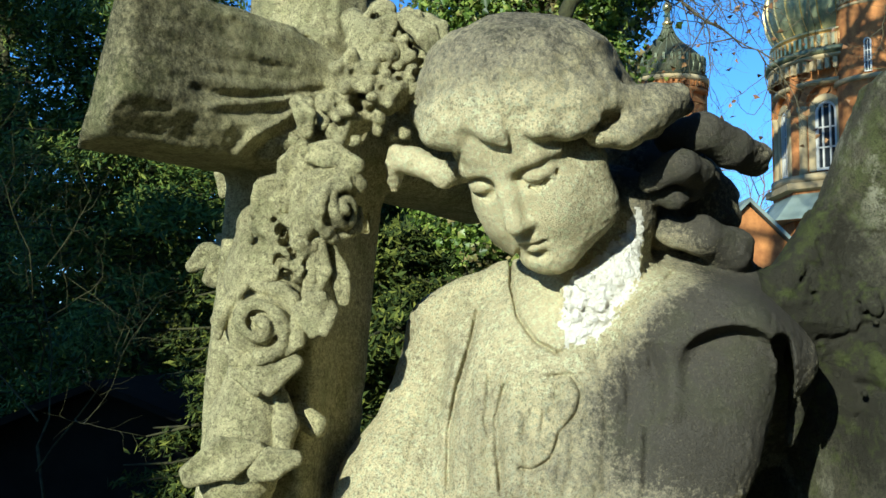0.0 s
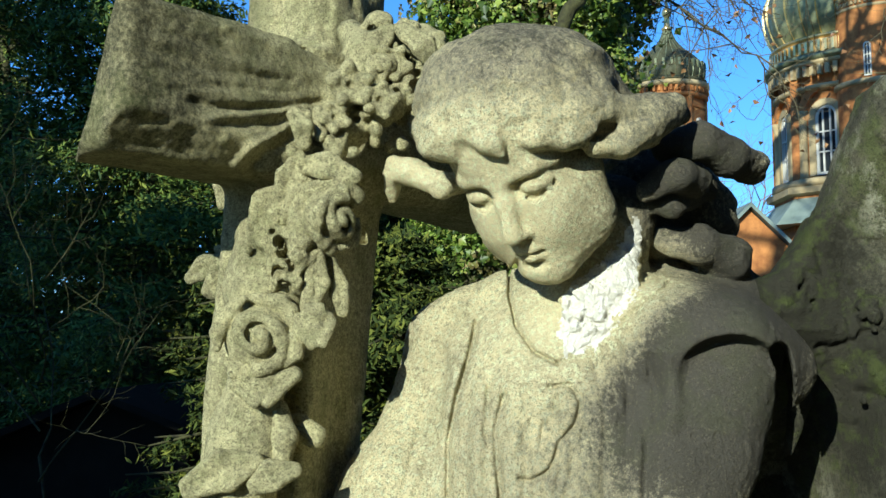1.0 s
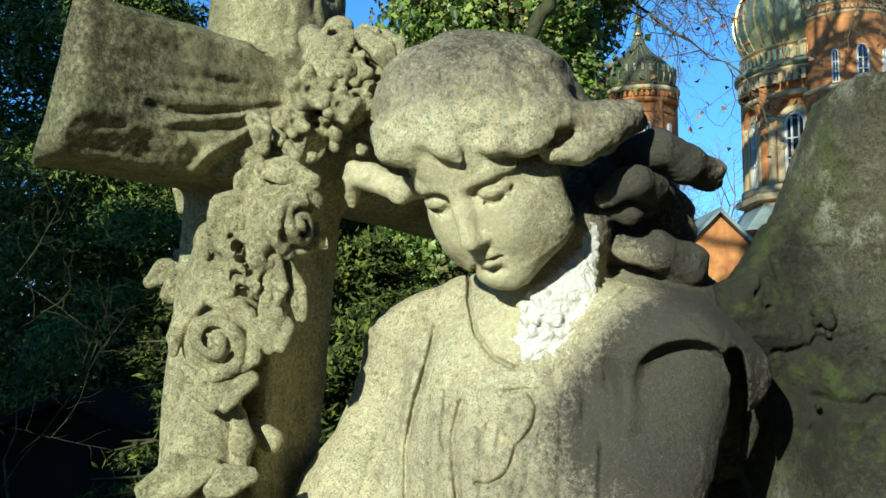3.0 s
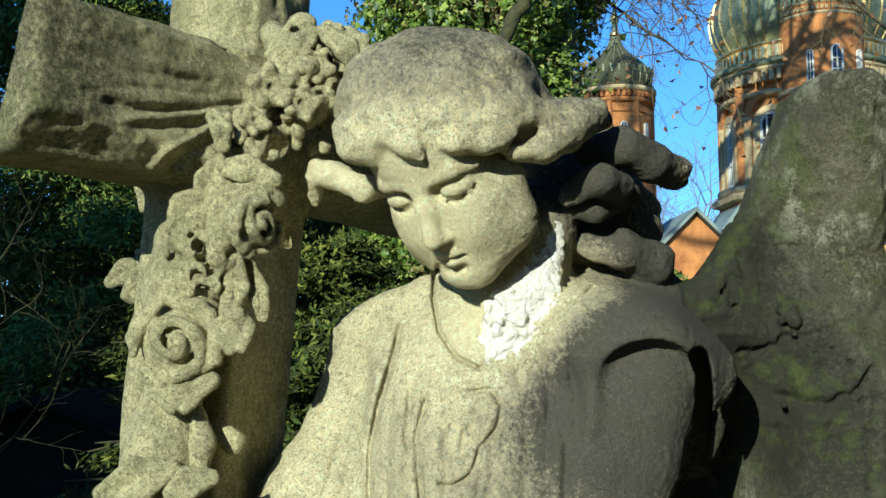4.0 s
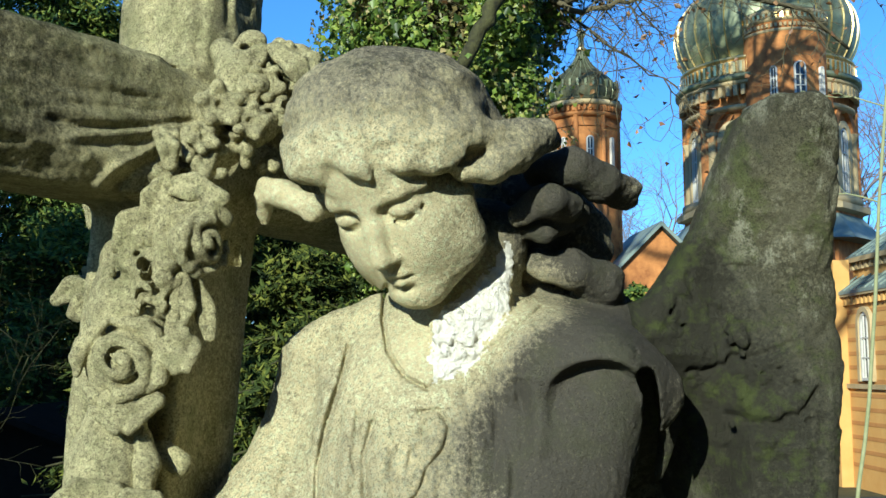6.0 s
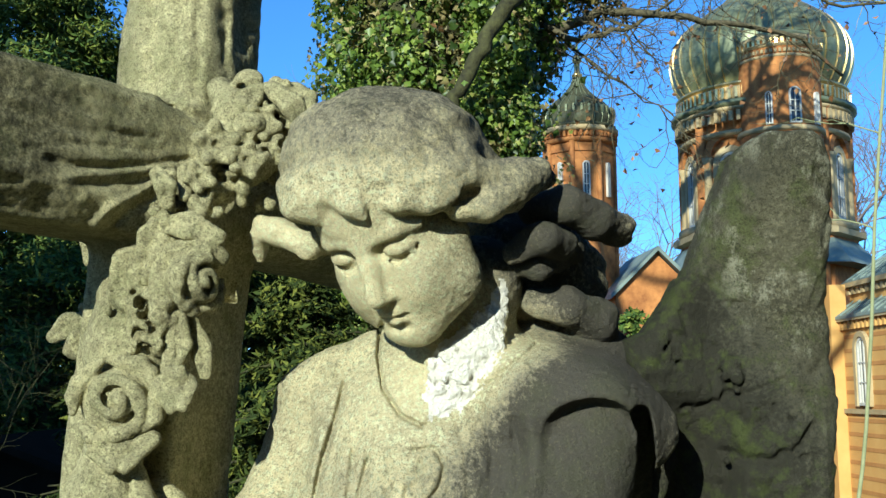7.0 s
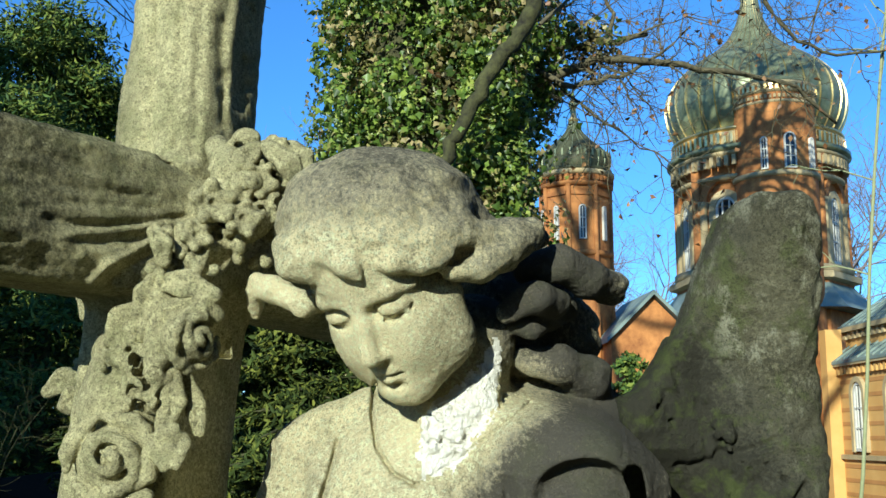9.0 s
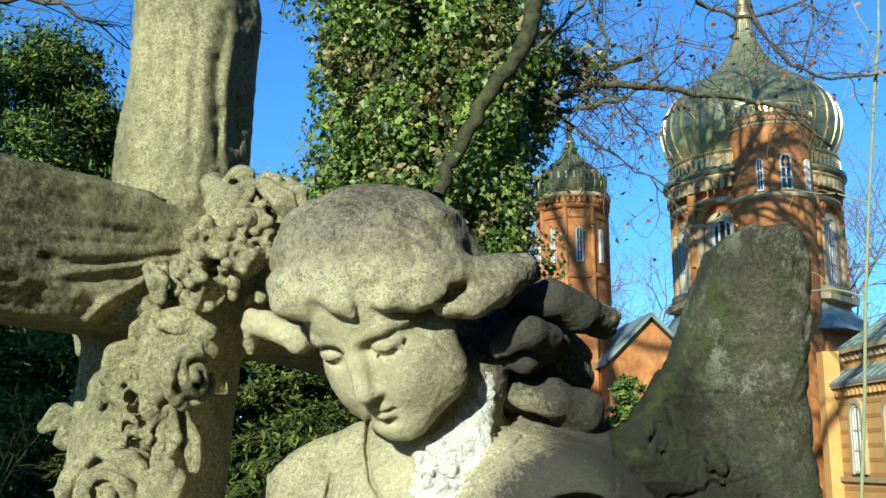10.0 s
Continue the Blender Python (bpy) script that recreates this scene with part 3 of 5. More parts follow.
    for p, r in (((0.219, 1.270, 1.786), 0.009), ((0.211, 1.264, 1.760), 0.016), ((0.199, 1.258, 1.737), 0.024), ((0.185, 1.254, 1.721), 0.028), ((0.170, 1.250, 1.708), 0.030), ((0.163, 1.250, 1.689), 0.026), ((0.155, 1.256, 1.669), 0.014)):
        for i in range(40):
            a, q = daub.uniform(0, 6.28), r * math.sqrt(daub.random())
            s0 = daub.uniform(0.0022, 0.0048)
            g.ell((p[0] + q * math.cos(a), p[1] + 0.004 + 0.35 * q * q / r + daub.uniform(-0.002, 0.004), p[2] + q * math.sin(a)), (s0 * daub.uniform(0.8, 1.6), s0, s0 * daub.uniform(0.7, 1.3)), k=0.002)
    # wing
    edge = [(0.340, 1.410, 1.419), (0.361, 1.410, 1.721), (0.398, 1.410, 1.742), (0.435, 1.410, 1.771), (0.462, 1.385, 1.812), (0.491, 1.385, 1.870), (0.505, 1.360, 1.923), (0.518, 1.340, 1.968), (0.531, 1.300, 1.982),
            (0.564, 1.300, 1.993), (0.594, 1.300, 1.993), (0.620, 1.310, 1.982), (0.632, 1.310, 1.952), (0.639, 1.310, 1.907), (0.638, 1.310, 1.796), (0.651, 1.350, 1.675), (0.640, 1.350, 1.551), (0.628, 1.350, 1.397)]
    g.slab([(p[0], p[2]) for p in edge], lambda x, z: 1.418 - 0.55 * np.clip(x - 0.50, 0, 0.09) - 0.22 * np.clip(0.5 - x, 0, 0.1) - 0.32 * np.clip(z - 1.77, 0, 0.3) + 0.9 * np.clip(1.68 - z, 0, 0.2) * np.clip((0.53 - x) / 0.07, 0, 1), 0.045, 0.03, 0.01)
    # broken knob and torn edges on the wing, the rounded rims of its upper feathers
    chip = random.Random(17)
    g.ell((0.521, 1.362, 1.704), (0.014, 0.016, 0.019), k=0.005)
    g.ell((0.526, 1.352, 1.696), (0.008, 0.010, 0.010), k=0.003)
    g.ell((0.501, 1.373, 1.741), (0.0065, 0.008, 0.0065), k=0.004)
    g.chain([(0.500, 1.362, 1.668), (0.516, 1.358, 1.674), (0.527, 1.352, 1.681)], [0.005, 0.009, 0.004], 0.005, True)
    g.chain([(0.503, 1.365, 1.634), (0.516, 1.362, 1.628), (0.527, 1.355, 1.630)], [0.003, 0.005, 0.003], 0.003, True)
    g.chain([(0.424, 1.346, 1.710), (0.419, 1.344, 1.697), (0.412, 1.344, 1.686)], [0.004, 0.008, 0.004], 0.004, True)
    g.chain([(0.480, 1.410, 1.564), (0.498, 1.395, 1.564), (0.507, 1.375, 1.572), (0.516, 1.365, 1.583)], [0.008, 0.010, 0.008, 0.005], 0.004, True)
    for q, w, dp in (([(0.470, 0, 1.660), (0.495, 0, 1.662), (0.513, 0, 1.671)], 0.004, 0.011), ([(0.520, 0, 1.672), (0.554, 0, 1.681), (0.580, 0, 1.692)], 0.005, 0.007),
                     ([(0.525, 0, 1.664), (0.556, 0, 1.671), (0.590, 0, 1.690)], 0.010, -0.005),
                     ([(0.519, 0, 1.606), (0.534, 0, 1.594), (0.558, 0, 1.595), (0.583, 0, 1.606), (0.608, 0, 1.636)], 0.0045, 0.009),
                     ([(0.526, 0, 1.616), (0.545, 0, 1.608), (0.568, 0, 1.614), (0.592, 0, 1.633)], 0.011, -0.009),
                     ([(0.519, 0, 1.791), (0.526, 0, 1.786), (0.535, 0, 1.788)], 0.003, 0.005),
                     ([(0.534, 0, 1.668), (0.536, 0, 1.640), (0.533, 0, 1.612)], 0.005, 0.006),
                     ([(0.522, 0, 1.585), (0.514, 0, 1.530), (0.506, 0, 1.470)], 0.006, 0.010), ([(0.535, 0, 1.578), (0.529, 0, 1.530), (0.522, 0, 1.470)], 0.010, -0.006),
                     ([(0.566, 0, 1.588), (0.560, 0, 1.530), (0.556, 0, 1.470)], 0.007, 0.004), ([(0.610, 0, 1.600), (0.604, 0, 1.530), (0.600, 0, 1.470)], 0.008, 0.004)):
        fine = []
        for (x0, y0, z0), (x1, y1, z1) in zip(q[:-1], q[1:]):
            for j in range(4):
                fine.append((x0 + (x1 - x0) * j / 4 + chip.gauss(0, 0.0018), 0, z0 + (z1 - z0) * j / 4 + chip.gauss(0, 0.0018)))
        g.relief(fine + [q[-1]], w, dp)
    for i in range(60):
        x, z = chip.gauss(0.52, 0.035), chip.gauss(1.64, 0.06)
        q = chip.uniform(0.002, 0.0055)
        g.ell((x, 1.368 - 0.5 * min(0.09, max(0.0, x - 0.50)), z), (q, 0.006, q * chip.uniform(0.5, 1.2)), k=0.003, cut=chip.random() < 0.9)
    scar = random.Random(11)
    for i in range(80):
        x, z = scar.uniform(0.42, 0.66), scar.uniform(1.55, 2.0)
        q = [(x, 0, z)]
        for j in range(3):
            q.append((q[-1][0] + scar.gauss(0, 0.012), 0, q[-1][2] + scar.gauss(0, 0.016)))
        g.relief(q, scar.uniform(0.003, 0.009), scar.choice((-1, 1)) * scar.uniform(0.001, 0.0042))
    g.lumps(0.10, 0.0012)
    g.lumps(0.03, 0.0005, 9)
    g.grains(0.00036, 51, ((0.070, 1.17, 1.80), 0.09))
    patch = [(0.224, 1.275, 1.803), (0.217, 1.270, 1.770), (0.199, 1.262, 1.737), (0.171, 1.257, 1.711), (0.161, 1.257, 1.686), (0.150, 1.260, 1.658)]
    wide = [0.006, 0.015, 0.027, 0.033, 0.030, 0.013]

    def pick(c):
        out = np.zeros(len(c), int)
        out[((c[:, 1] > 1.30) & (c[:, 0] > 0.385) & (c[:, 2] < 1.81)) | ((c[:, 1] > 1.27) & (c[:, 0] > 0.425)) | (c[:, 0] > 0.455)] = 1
        for p, q, r0, r1 in zip(patch[:-1], patch[1:], wide[:-1], wide[1:]):
            p, q = np.array(p), np.array(q)
            t = np.clip(((c - p) @ (q - p)) / ((q - p) @ (q - p)), 0, 1)
            gap = np.linalg.norm(c - p - t[:, None] * (q - p), axis=1) - (r0 + (r1 - r0) * t)
            for i in np.where((gap < 0.01) & (c[:, 1] < 1.3))[0]:
                if gap[i] + 0.009 * noise.noise(Vector(c[i]) * 90) + 0.004 * noise.noise(Vector(c[i]) * 300) < 0:
                    out[i] = 2
        return out

    # where rain has left a dark crust: crown of the hair, near shoulder and sleeve; shade is painted in too, on the
    # sleeve, the curls and the lower wing
    soot_and_shade = [((0.083, 1.200, 1.955), 0.13, 0.44), ((0.194, 1.200, 1.916), 0.08, 0.15), ((0.312, 1.220, 1.687), 0.11, 0.7), ((0.315, 1.200, 1.572), 0.12, 0.75), ((0.235, 1.220, 1.651), 0.08, 0.30), ((0.216, 1.200, 1.567), 0.08, 0.22), ((0.090, 1.240, 1.570), 0.10, 0.12),
            ((0.319, 1.280, 1.890), 0.09, 0.7), ((0.322, 1.330, 1.771), 0.07, 0.15), ((0.270, 1.280, 1.850), 0.07, 0.55), ((0.080, 1.190, 1.800), 0.09, -0.95), ((0.134, 1.260, 1.690), 0.08, -0.75), ((0.240, 1.280, 1.715), 0.065, -1.15), ((-0.022, 1.350, 1.559), 0.12, -0.1), ((0.436, 1.360, 1.760), 0.10, 0.9), ((0.585, 1.310, 1.830), 0.07, -0.55), ((0.584, 1.360, 1.538), 0.16, 0.45), ((0.490, 1.390, 1.600), 0.10, 0.55), ((-0.030, 1.290, 1.860), 0.055, -0.9), ((0.030, 1.150, 1.862), 0.04, -0.5), ((0.500, 1.300, 1.932), 0.06, 0.4)]

    def tone(v):
        out = np.zeros(len(v))
        for c, r, a in soot_and_shade:
            out += a * np.exp(-(((v - np.array(c)) / r) ** 2).sum(1))
        return out

    low = Carve((-0.35, 1.0, 0.44), (0.75, 1.8, 1.40), 0.012)
    low.cap((0.17, 1.40, 1.45), (0.15, 1.40, 0.50), 0.22, 0.27, 0.05)
    low.cap((-0.12, 1.36, 1.42), (-0.10, 1.32, 1.15), 0.08, 0.07, 0.05)
    low.cap((0.45, 1.44, 1.42), (0.40, 1.45, 0.80), 0.09, 0.05, 0.05)
    for i in range(9):
        a = 2.6 + i * 0.5
        low.cap((0.17 + 0.2 * math.cos(a), 1.4 + 0.2 * math.sin(a), 1.3), (0.15 + 0.27 * math.cos(a), 1.4 + 0.27 * math.sin(a), 0.5), 0.02, 0.035, 0.03)
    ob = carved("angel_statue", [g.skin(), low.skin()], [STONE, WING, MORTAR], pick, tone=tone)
    return tagged(ob, "weathered sandstone angel statue, head bowed, neck patched with white mortar", "statue")


angel_statue()


def plinth():
    bm = bmesh.new()
    for w, d, z0, z1 in ((1.5, 1.1, 0.0, 0.14), (1.3, 0.95, 0.14, 0.40), (1.38, 1.02, 0.40, 0.47)):
        r = bmesh.ops.create_cube(bm, size=1)
        bmesh.ops.transform(bm, matrix=Matrix.Translation((0.08, 1.42, (z0 + z1) / 2)) @ Matrix.Diagonal((w, d, z1 - z0, 1)), verts=r["verts"])
    bmesh.ops.bevel(bm, geom=bm.edges[:], offset=0.012, segments=2, affect="EDGES")
    ob = part("plinth", bm, CROSS, None)
    tagged(ob, "stepped sandstone plinth under the angel and cross", "plinth")


plinth()

# ---- the stone cross ----
def unit(v):
    return Vector(v).normalized()


def rose(cross, at, face, r, name="rose"):
    """A carved rose: a rounded bud with rolled petal rims in rings round a hollow heart."""
    at, n = Vector(at), unit(face)
    u = n.orthogonal().normalized()
    v = n.cross(u)
    m = r * 1.35
    g = Carve(tuple(at - Vector((m, m, m))), tuple(at + Vector((m, m, m))), 0.0022)
    rg = random.Random(round(r * 1e5))
    g.ell(tuple(at - n * r * 0.35), (r * 0.82, r * 0.82, r * 0.80), k=0.004)
    # broad outer petals, each curling over at its rim
    for i in range(4):
        a = i * 1.57 + 0.5 + rg.uniform(-0.25, 0.25)
        pts = []
        for j in range(5):
            b = a + (j - 2) * 0.36
            w = u * math.cos(b) + v * math.sin(b)
            pts.append(tuple(at + w * r * (0.90 + rg.uniform(-0.05, 0.05)) + n * r * (0.02 + 0.1 * (i % 2))))
        g.chain(pts, [r * f for f in (0.10, 0.17, 0.20, 0.17, 0.10)], 0.004)
    # the inner petals wind in a spiral to the heart
    line, hollow, thick = [], [], []
    steps = 34
    for i in range(steps):
        f = i / (steps - 1)
        a = 0.8 + f * 2 * math.pi * 1.45
        q = r * (0.66 - 0.56 * f) * (1 + 0.10 * math.sin(a * 1.7))
        w = u * math.cos(a) * 0.9 + v * math.sin(a) * 1.05
        h = r * (0.22 + 0.22 * f + 0.06 * math.sin(a * 2.3))
        line.append(tuple(at + w * q + n * h))
        hollow.append(tuple(at + w * (q - r * 0.19) + n * (h + r * 0.02)))
        thick.append(r * (0.18 - 0.07 * f) * (1 + 0.2 * math.sin(a * 2.9)))
    g.chain(line, thick, 0.003)
    g.chain(hollow[:26], [r * 0.07] * 26, 0.003, True)
    g.lumps(0.03, 0.0006, 3)
    g.grains(0.00028, 53)
    carved(name, [g.skin()], CROSS, None, cross, "carved stone rose with rolled petals")


def leaf(cross, pts, wide, thick=0.006, name="leaf"):
    """A thick carved leaf along pts, widest in the middle, hollowed along its rib."""
    P = [Vector(p) for p in pts]
    lo = [min(p[i] for p in P) - wide - 0.015 for i in range(3)]
    hi = [max(p[i] for p in P) + wide + 0.015 for i in range(3)]
    g = Carve(lo, hi, 0.0022)
    n = len(P)
    for i in range(n - 1):
        d = P[i + 1] - P[i]
        s = d.cross(Vector((0.2, -1, 0.15))).normalized()
        f0, f1 = (math.sin(math.pi * (0.12 + 0.8 * j / (n - 1))) for j in (i, i + 1))
        for e in (-1, -0.5, 0, 0.5, 1):
            lift = Vector((0, -0.25, 0)) * wide * abs(e)
            g.cap(tuple(P[i] + s * wide * f0 * e * 0.8 + lift), tuple(P[i + 1] + s * wide * f1 * e * 0.8 + lift), thick, thick, wide * 0.25)
    g.lumps(0.03, 0.0006, 5)
    g.grains(0.00028, 54)
    carved(name, [g.skin()], CROSS, None, cross, "thick carved stone leaf")


def blossom(cross, at, r, tilt=0.0):
    """A small five-petalled blossom with a raised heart."""
    at = Vector(at)
    m = r * 1.5
    g = Carve(tuple(at - Vector((m, m, m))), tuple(at + Vector((m, m, m))), 0.002)
    n = unit((0.3, -1, 0.1))
    u = n.orthogonal().normalized()
    v = n.cross(u)
    for i in range(5):
        a = tilt + i * 2 * math.pi / 5
        w = u * math.cos(a) + v * math.sin(a)
        t = w.cross(n)
        g.chain([tuple(at + w * r * 0.45 - t * r * 0.3 + n * r * 0.1), tuple(at + w * r * 0.78 + n * r * 0.34), tuple(at + w * r * 0.45 + t * r * 0.3 + n * r * 0.1)], [r * 0.22, r * 0.24, r * 0.22], 0.004)
        g.cap(tuple(at), tuple(at + w * r * 0.6), r * 0.35, r * 0.2, 0.006)
    g.cap(tuple(at + n * r * 0.35), tuple(at + n * r * 0.8), r * 0.2, r * 0.3, 0.004, True)
    g.lumps(0.02, 0.0008, 2)
    carved("blossom", [g.skin()], CROSS, None, cross, "small five-petalled stone blossom")


def stem(cross, pts, rs, name="stem", k=0.006):
    P = np.array(pts)
    m = max(rs) + 0.012
    g = Carve(tuple(P.min(0) - m), tuple(P.max(0) + m), 0.0022)
    g.chain(pts, rs, k)
    g.lumps(0.03, 0.0006, 7)
    g.grains(0.00028, 55)
    carved(name, [g.skin()], CROSS, None, cross)


def cluster(cross, pts, r, knobs, holes, seed):
    """A weathered mass of small carved blooms: lumps and drilled hollows over a core."""
    rg = np.random.RandomState(seed)
    P = np.array(pts)
    g = Carve(tuple(P.min(0) - r * 1.9), tuple(P.max(0) + r * 1.9), 0.002)
    for p in pts:
        g.ell(p, (r, r * 0.8, r), k=0.012)
    for i in range(knobs):
        c = P[rg.randint(len(P))] + rg.normal(size=3) * np.array((0.5, 0.15, 0.5)) * r + np.array((0.1, -0.65, 0)) * r
        q = 0.26 + 0.26 * rg.rand()
        t = Euler(tuple(rg.rand(3) * 3)).to_matrix()
        g.ell(tuple(c), (r * q, r * q * 0.75, r * q * (0.6 + 0.9 * rg.rand())), [tuple(t[j]) for j in range(3)], 0.004)
    for i in range(int(holes * 1.5)):
        c = P[rg.randint(len(P))] + rg.normal(size=3) * np.array((0.7, 0.1, 0.7)) * r + np.array((0.1, -0.9, 0)) * r
        g.cap(tuple(c), tuple(c + np.array((0.1, 0.9, 0)) * r), r * 0.22 * (0.6 + 0.7 * rg.rand()), r * 0.14, 0.003, True)
    g.grains(0.00028, seed)
    carved("flower_mass", [g.skin()], CROSS, None, cross, "weathered cluster of small carved blooms")


def garland(cross):
    # hanging garland, from its upper roses down
    rose(cross, (-0.118, 1.235, 1.803), (0.75, -0.6, -0.1), 0.03525)
    leaf(cross, [(-0.161, 1.250, 1.810), (-0.144, 1.240, 1.831), (-0.110, 1.235, 1.843), (-0.093, 1.250, 1.830)], 0.01259)
    leaf(cross, [(-0.181, 1.260, 1.824), (-0.168, 1.250, 1.854), (-0.159, 1.250, 1.877)], 0.0165)
    leaf(cross, [(-0.158, 1.250, 1.867), (-0.128, 1.235, 1.865), (-0.095, 1.240, 1.852)], 0.01396)
    leaf(cross, [(-0.047, 1.300, 2.041), (-0.020, 1.290, 2.018), (-0.005, 1.300, 1.991)], 0.013)
    leaf(cross, [(-0.165, 1.235, 1.925), (-0.154, 1.228, 1.907), (-0.153, 1.235, 1.889)], 0.009)
    leaf(cross, [(-0.211, 1.270, 1.800), (-0.197, 1.260, 1.824), (-0.175, 1.260, 1.840)], 0.01903)
    leaf(cross, [(-0.181, 1.260, 1.808), (-0.164, 1.250, 1.832)], 0.01142)
    stem(cross, [(-0.153, 1.270, 1.890), (-0.157, 1.260, 1.837), (-0.160, 1.250, 1.779)], [0.01663, 0.01919, 0.01407])
    cluster(cross, [(-0.203, 1.275, 1.794), (-0.182, 1.265, 1.780), (-0.162, 1.260, 1.780), (-0.181, 1.265, 1.748), (-0.159, 1.265, 1.742)], 0.02157, 40, 16, 3)
    stem(cross, [(-0.216, 1.315, 1.792), (-0.204, 1.305, 1.732), (-0.193, 1.300, 1.680)], [0.02924, 0.04873, 0.03898], "cloth_fold", 0.02)
    leaf(cross, [(-0.143, 1.260, 1.770), (-0.141, 1.260, 1.735), (-0.152, 1.260, 1.701)], 0.01269)
    leaf(cross, [(-0.130, 1.280, 1.762), (-0.118, 1.275, 1.730), (-0.113, 1.280, 1.701)], 0.008883)
    rose(cross, (-0.205, 1.250, 1.672), (0.05, -1, 0.05), 0.04949)
    leaf(cross, [(-0.158, 1.245, 1.688), (-0.139, 1.240, 1.685), (-0.125, 1.250, 1.691)], 0.02665)
    leaf(cross, [(-0.228, 1.250, 1.624), (-0.199, 1.240, 1.611), (-0.164, 1.250, 1.633)], 0.0165)
    stem(cross, [(-0.215, 1.290, 1.623), (-0.222, 1.285, 1.560), (-0.232, 1.280, 1.505)], [0.03223, 0.0419, 0.04512], "cloth_fold", 0.02)
    stem(cross, [(-0.186, 1.270, 1.592), (-0.177, 1.260, 1.562), (-0.180, 1.260, 1.537)], [0.0116, 0.01547, 0.0116])
    leaf(cross, [(-0.280, 1.240, 1.508), (-0.237, 1.230, 1.529), (-0.203, 1.240, 1.537)], 0.02266)
    leaf(cross, [(-0.205, 1.235, 1.510), (-0.186, 1.230, 1.523), (-0.161, 1.240, 1.527)], 0.01511)
    stem(cross, [(-0.166, 1.300, 1.571), (-0.146, 1.295, 1.559)], [0.01584, 0.01452], "leaf")
    # leaves that stand out at the far edge
    leaf(cross, [(-0.276, 1.420, 1.774), (-0.303, 1.430, 1.768), (-0.323, 1.430, 1.752)], 0.01307)
    leaf(cross, [(-0.278, 1.430, 1.768), (-0.286, 1.430, 1.789)], 0.00871)
    leaf(cross, [(-0.291, 1.400, 1.731), (-0.282, 1.390, 1.751)], 0.0199)
    leaf(cross, [(-0.289, 1.470, 1.852), (-0.297, 1.470, 1.882)], 0.01045)
    # blossoms and leaves where the arms meet
    cluster(cross, [(-0.024, 1.370, 2.041), (-0.051, 1.350, 2.035), (-0.076, 1.330, 2.022), (-0.050, 1.335, 1.999), (-0.014, 1.370, 2.016)], 0.02741, 46, 14, 4)
    cluster(cross, [(-0.062, 1.320, 1.982), (-0.088, 1.310, 1.993), (-0.098, 1.285, 1.953), (-0.072, 1.290, 1.944), (-0.054, 1.310, 1.959)], 0.02507, 46, 18, 5)
    cluster(cross, [(-0.122, 1.275, 1.927), (-0.097, 1.285, 1.919), (-0.124, 1.270, 1.893), (-0.152, 1.265, 1.879)], 0.02063, 36, 14, 6)
    blossom(cross, (-0.104, 1.255, 1.959), 0.02814, 0.3)
    blossom(cross, (-0.071, 1.262, 1.944), 0.02302, 1.2)
    blossom(cross, (-0.121, 1.248, 1.921), 0.01919, 2.0)
    blossom(cross, (-0.057, 1.300, 1.997), 0.02376, 0.9)
    leaf(cross, [(-0.034, 1.350, 2.042), (-0.009, 1.335, 2.021), (-0.005, 1.335, 1.986)], 0.01768)
    leaf(cross, [(-0.100, 1.300, 2.003), (-0.080, 1.300, 2.021), (-0.058, 1.310, 2.041)], 0.01584)
    for p, q, r in (((-0.155, 1.260, 1.927), (-0.155, 1.245, 1.891), 0.008883),
                    ((-0.138, 1.260, 1.930), (-0.135, 1.245, 1.900), 0.009517),
                    ((-0.113, 1.260, 1.908), (-0.120, 1.245, 1.876), 0.009517),
                    ((-0.035, 1.320, 1.954), (-0.030, 1.305, 1.917), 0.01064),
                    ((-0.023, 1.350, 2.003), (0.005, 1.335, 1.979), 0.01088),
                    ((-0.048, 1.320, 1.937), (-0.027, 1.305, 1.927), 0.007979),
                    ((-0.051, 1.320, 1.910), (-0.060, 1.305, 1.898), 0.009309)):
        stem(cross, [p, q], [r, r * 0.8], "leaf")
    stem(cross, [(-0.110, 1.330, 2.046), (-0.088, 1.310, 2.013), (-0.099, 1.300, 1.963), (-0.111, 1.290, 1.914), (-0.133, 1.270, 1.877)], [0.01584, 0.02112, 0.02112, 0.01848, 0.01716], "stem", 0.02)
    stem(cross, [(-0.047, 1.310, 1.905), (-0.045, 1.300, 1.901)], [0.008578, 0.008578], "berry")


def jagged(pts, amount):
    out = []
    rg = random.Random(round(pts[0][0] * 1000))
    for a, b in zip(pts[:-1], pts[1:]):
        for i in range(6):
            p = Vector(a).lerp(Vector(b), i / 6)
            out.append((p.x + rg.gauss(0, 0.3) * amount, p.y, p.z + rg.gauss(0, 0.5) * amount))
    return out + [pts[-1]]


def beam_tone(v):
    """A darker tone on the outer arm of the cross."""
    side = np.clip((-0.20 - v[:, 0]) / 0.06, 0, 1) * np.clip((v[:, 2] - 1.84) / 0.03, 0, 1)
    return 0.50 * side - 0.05


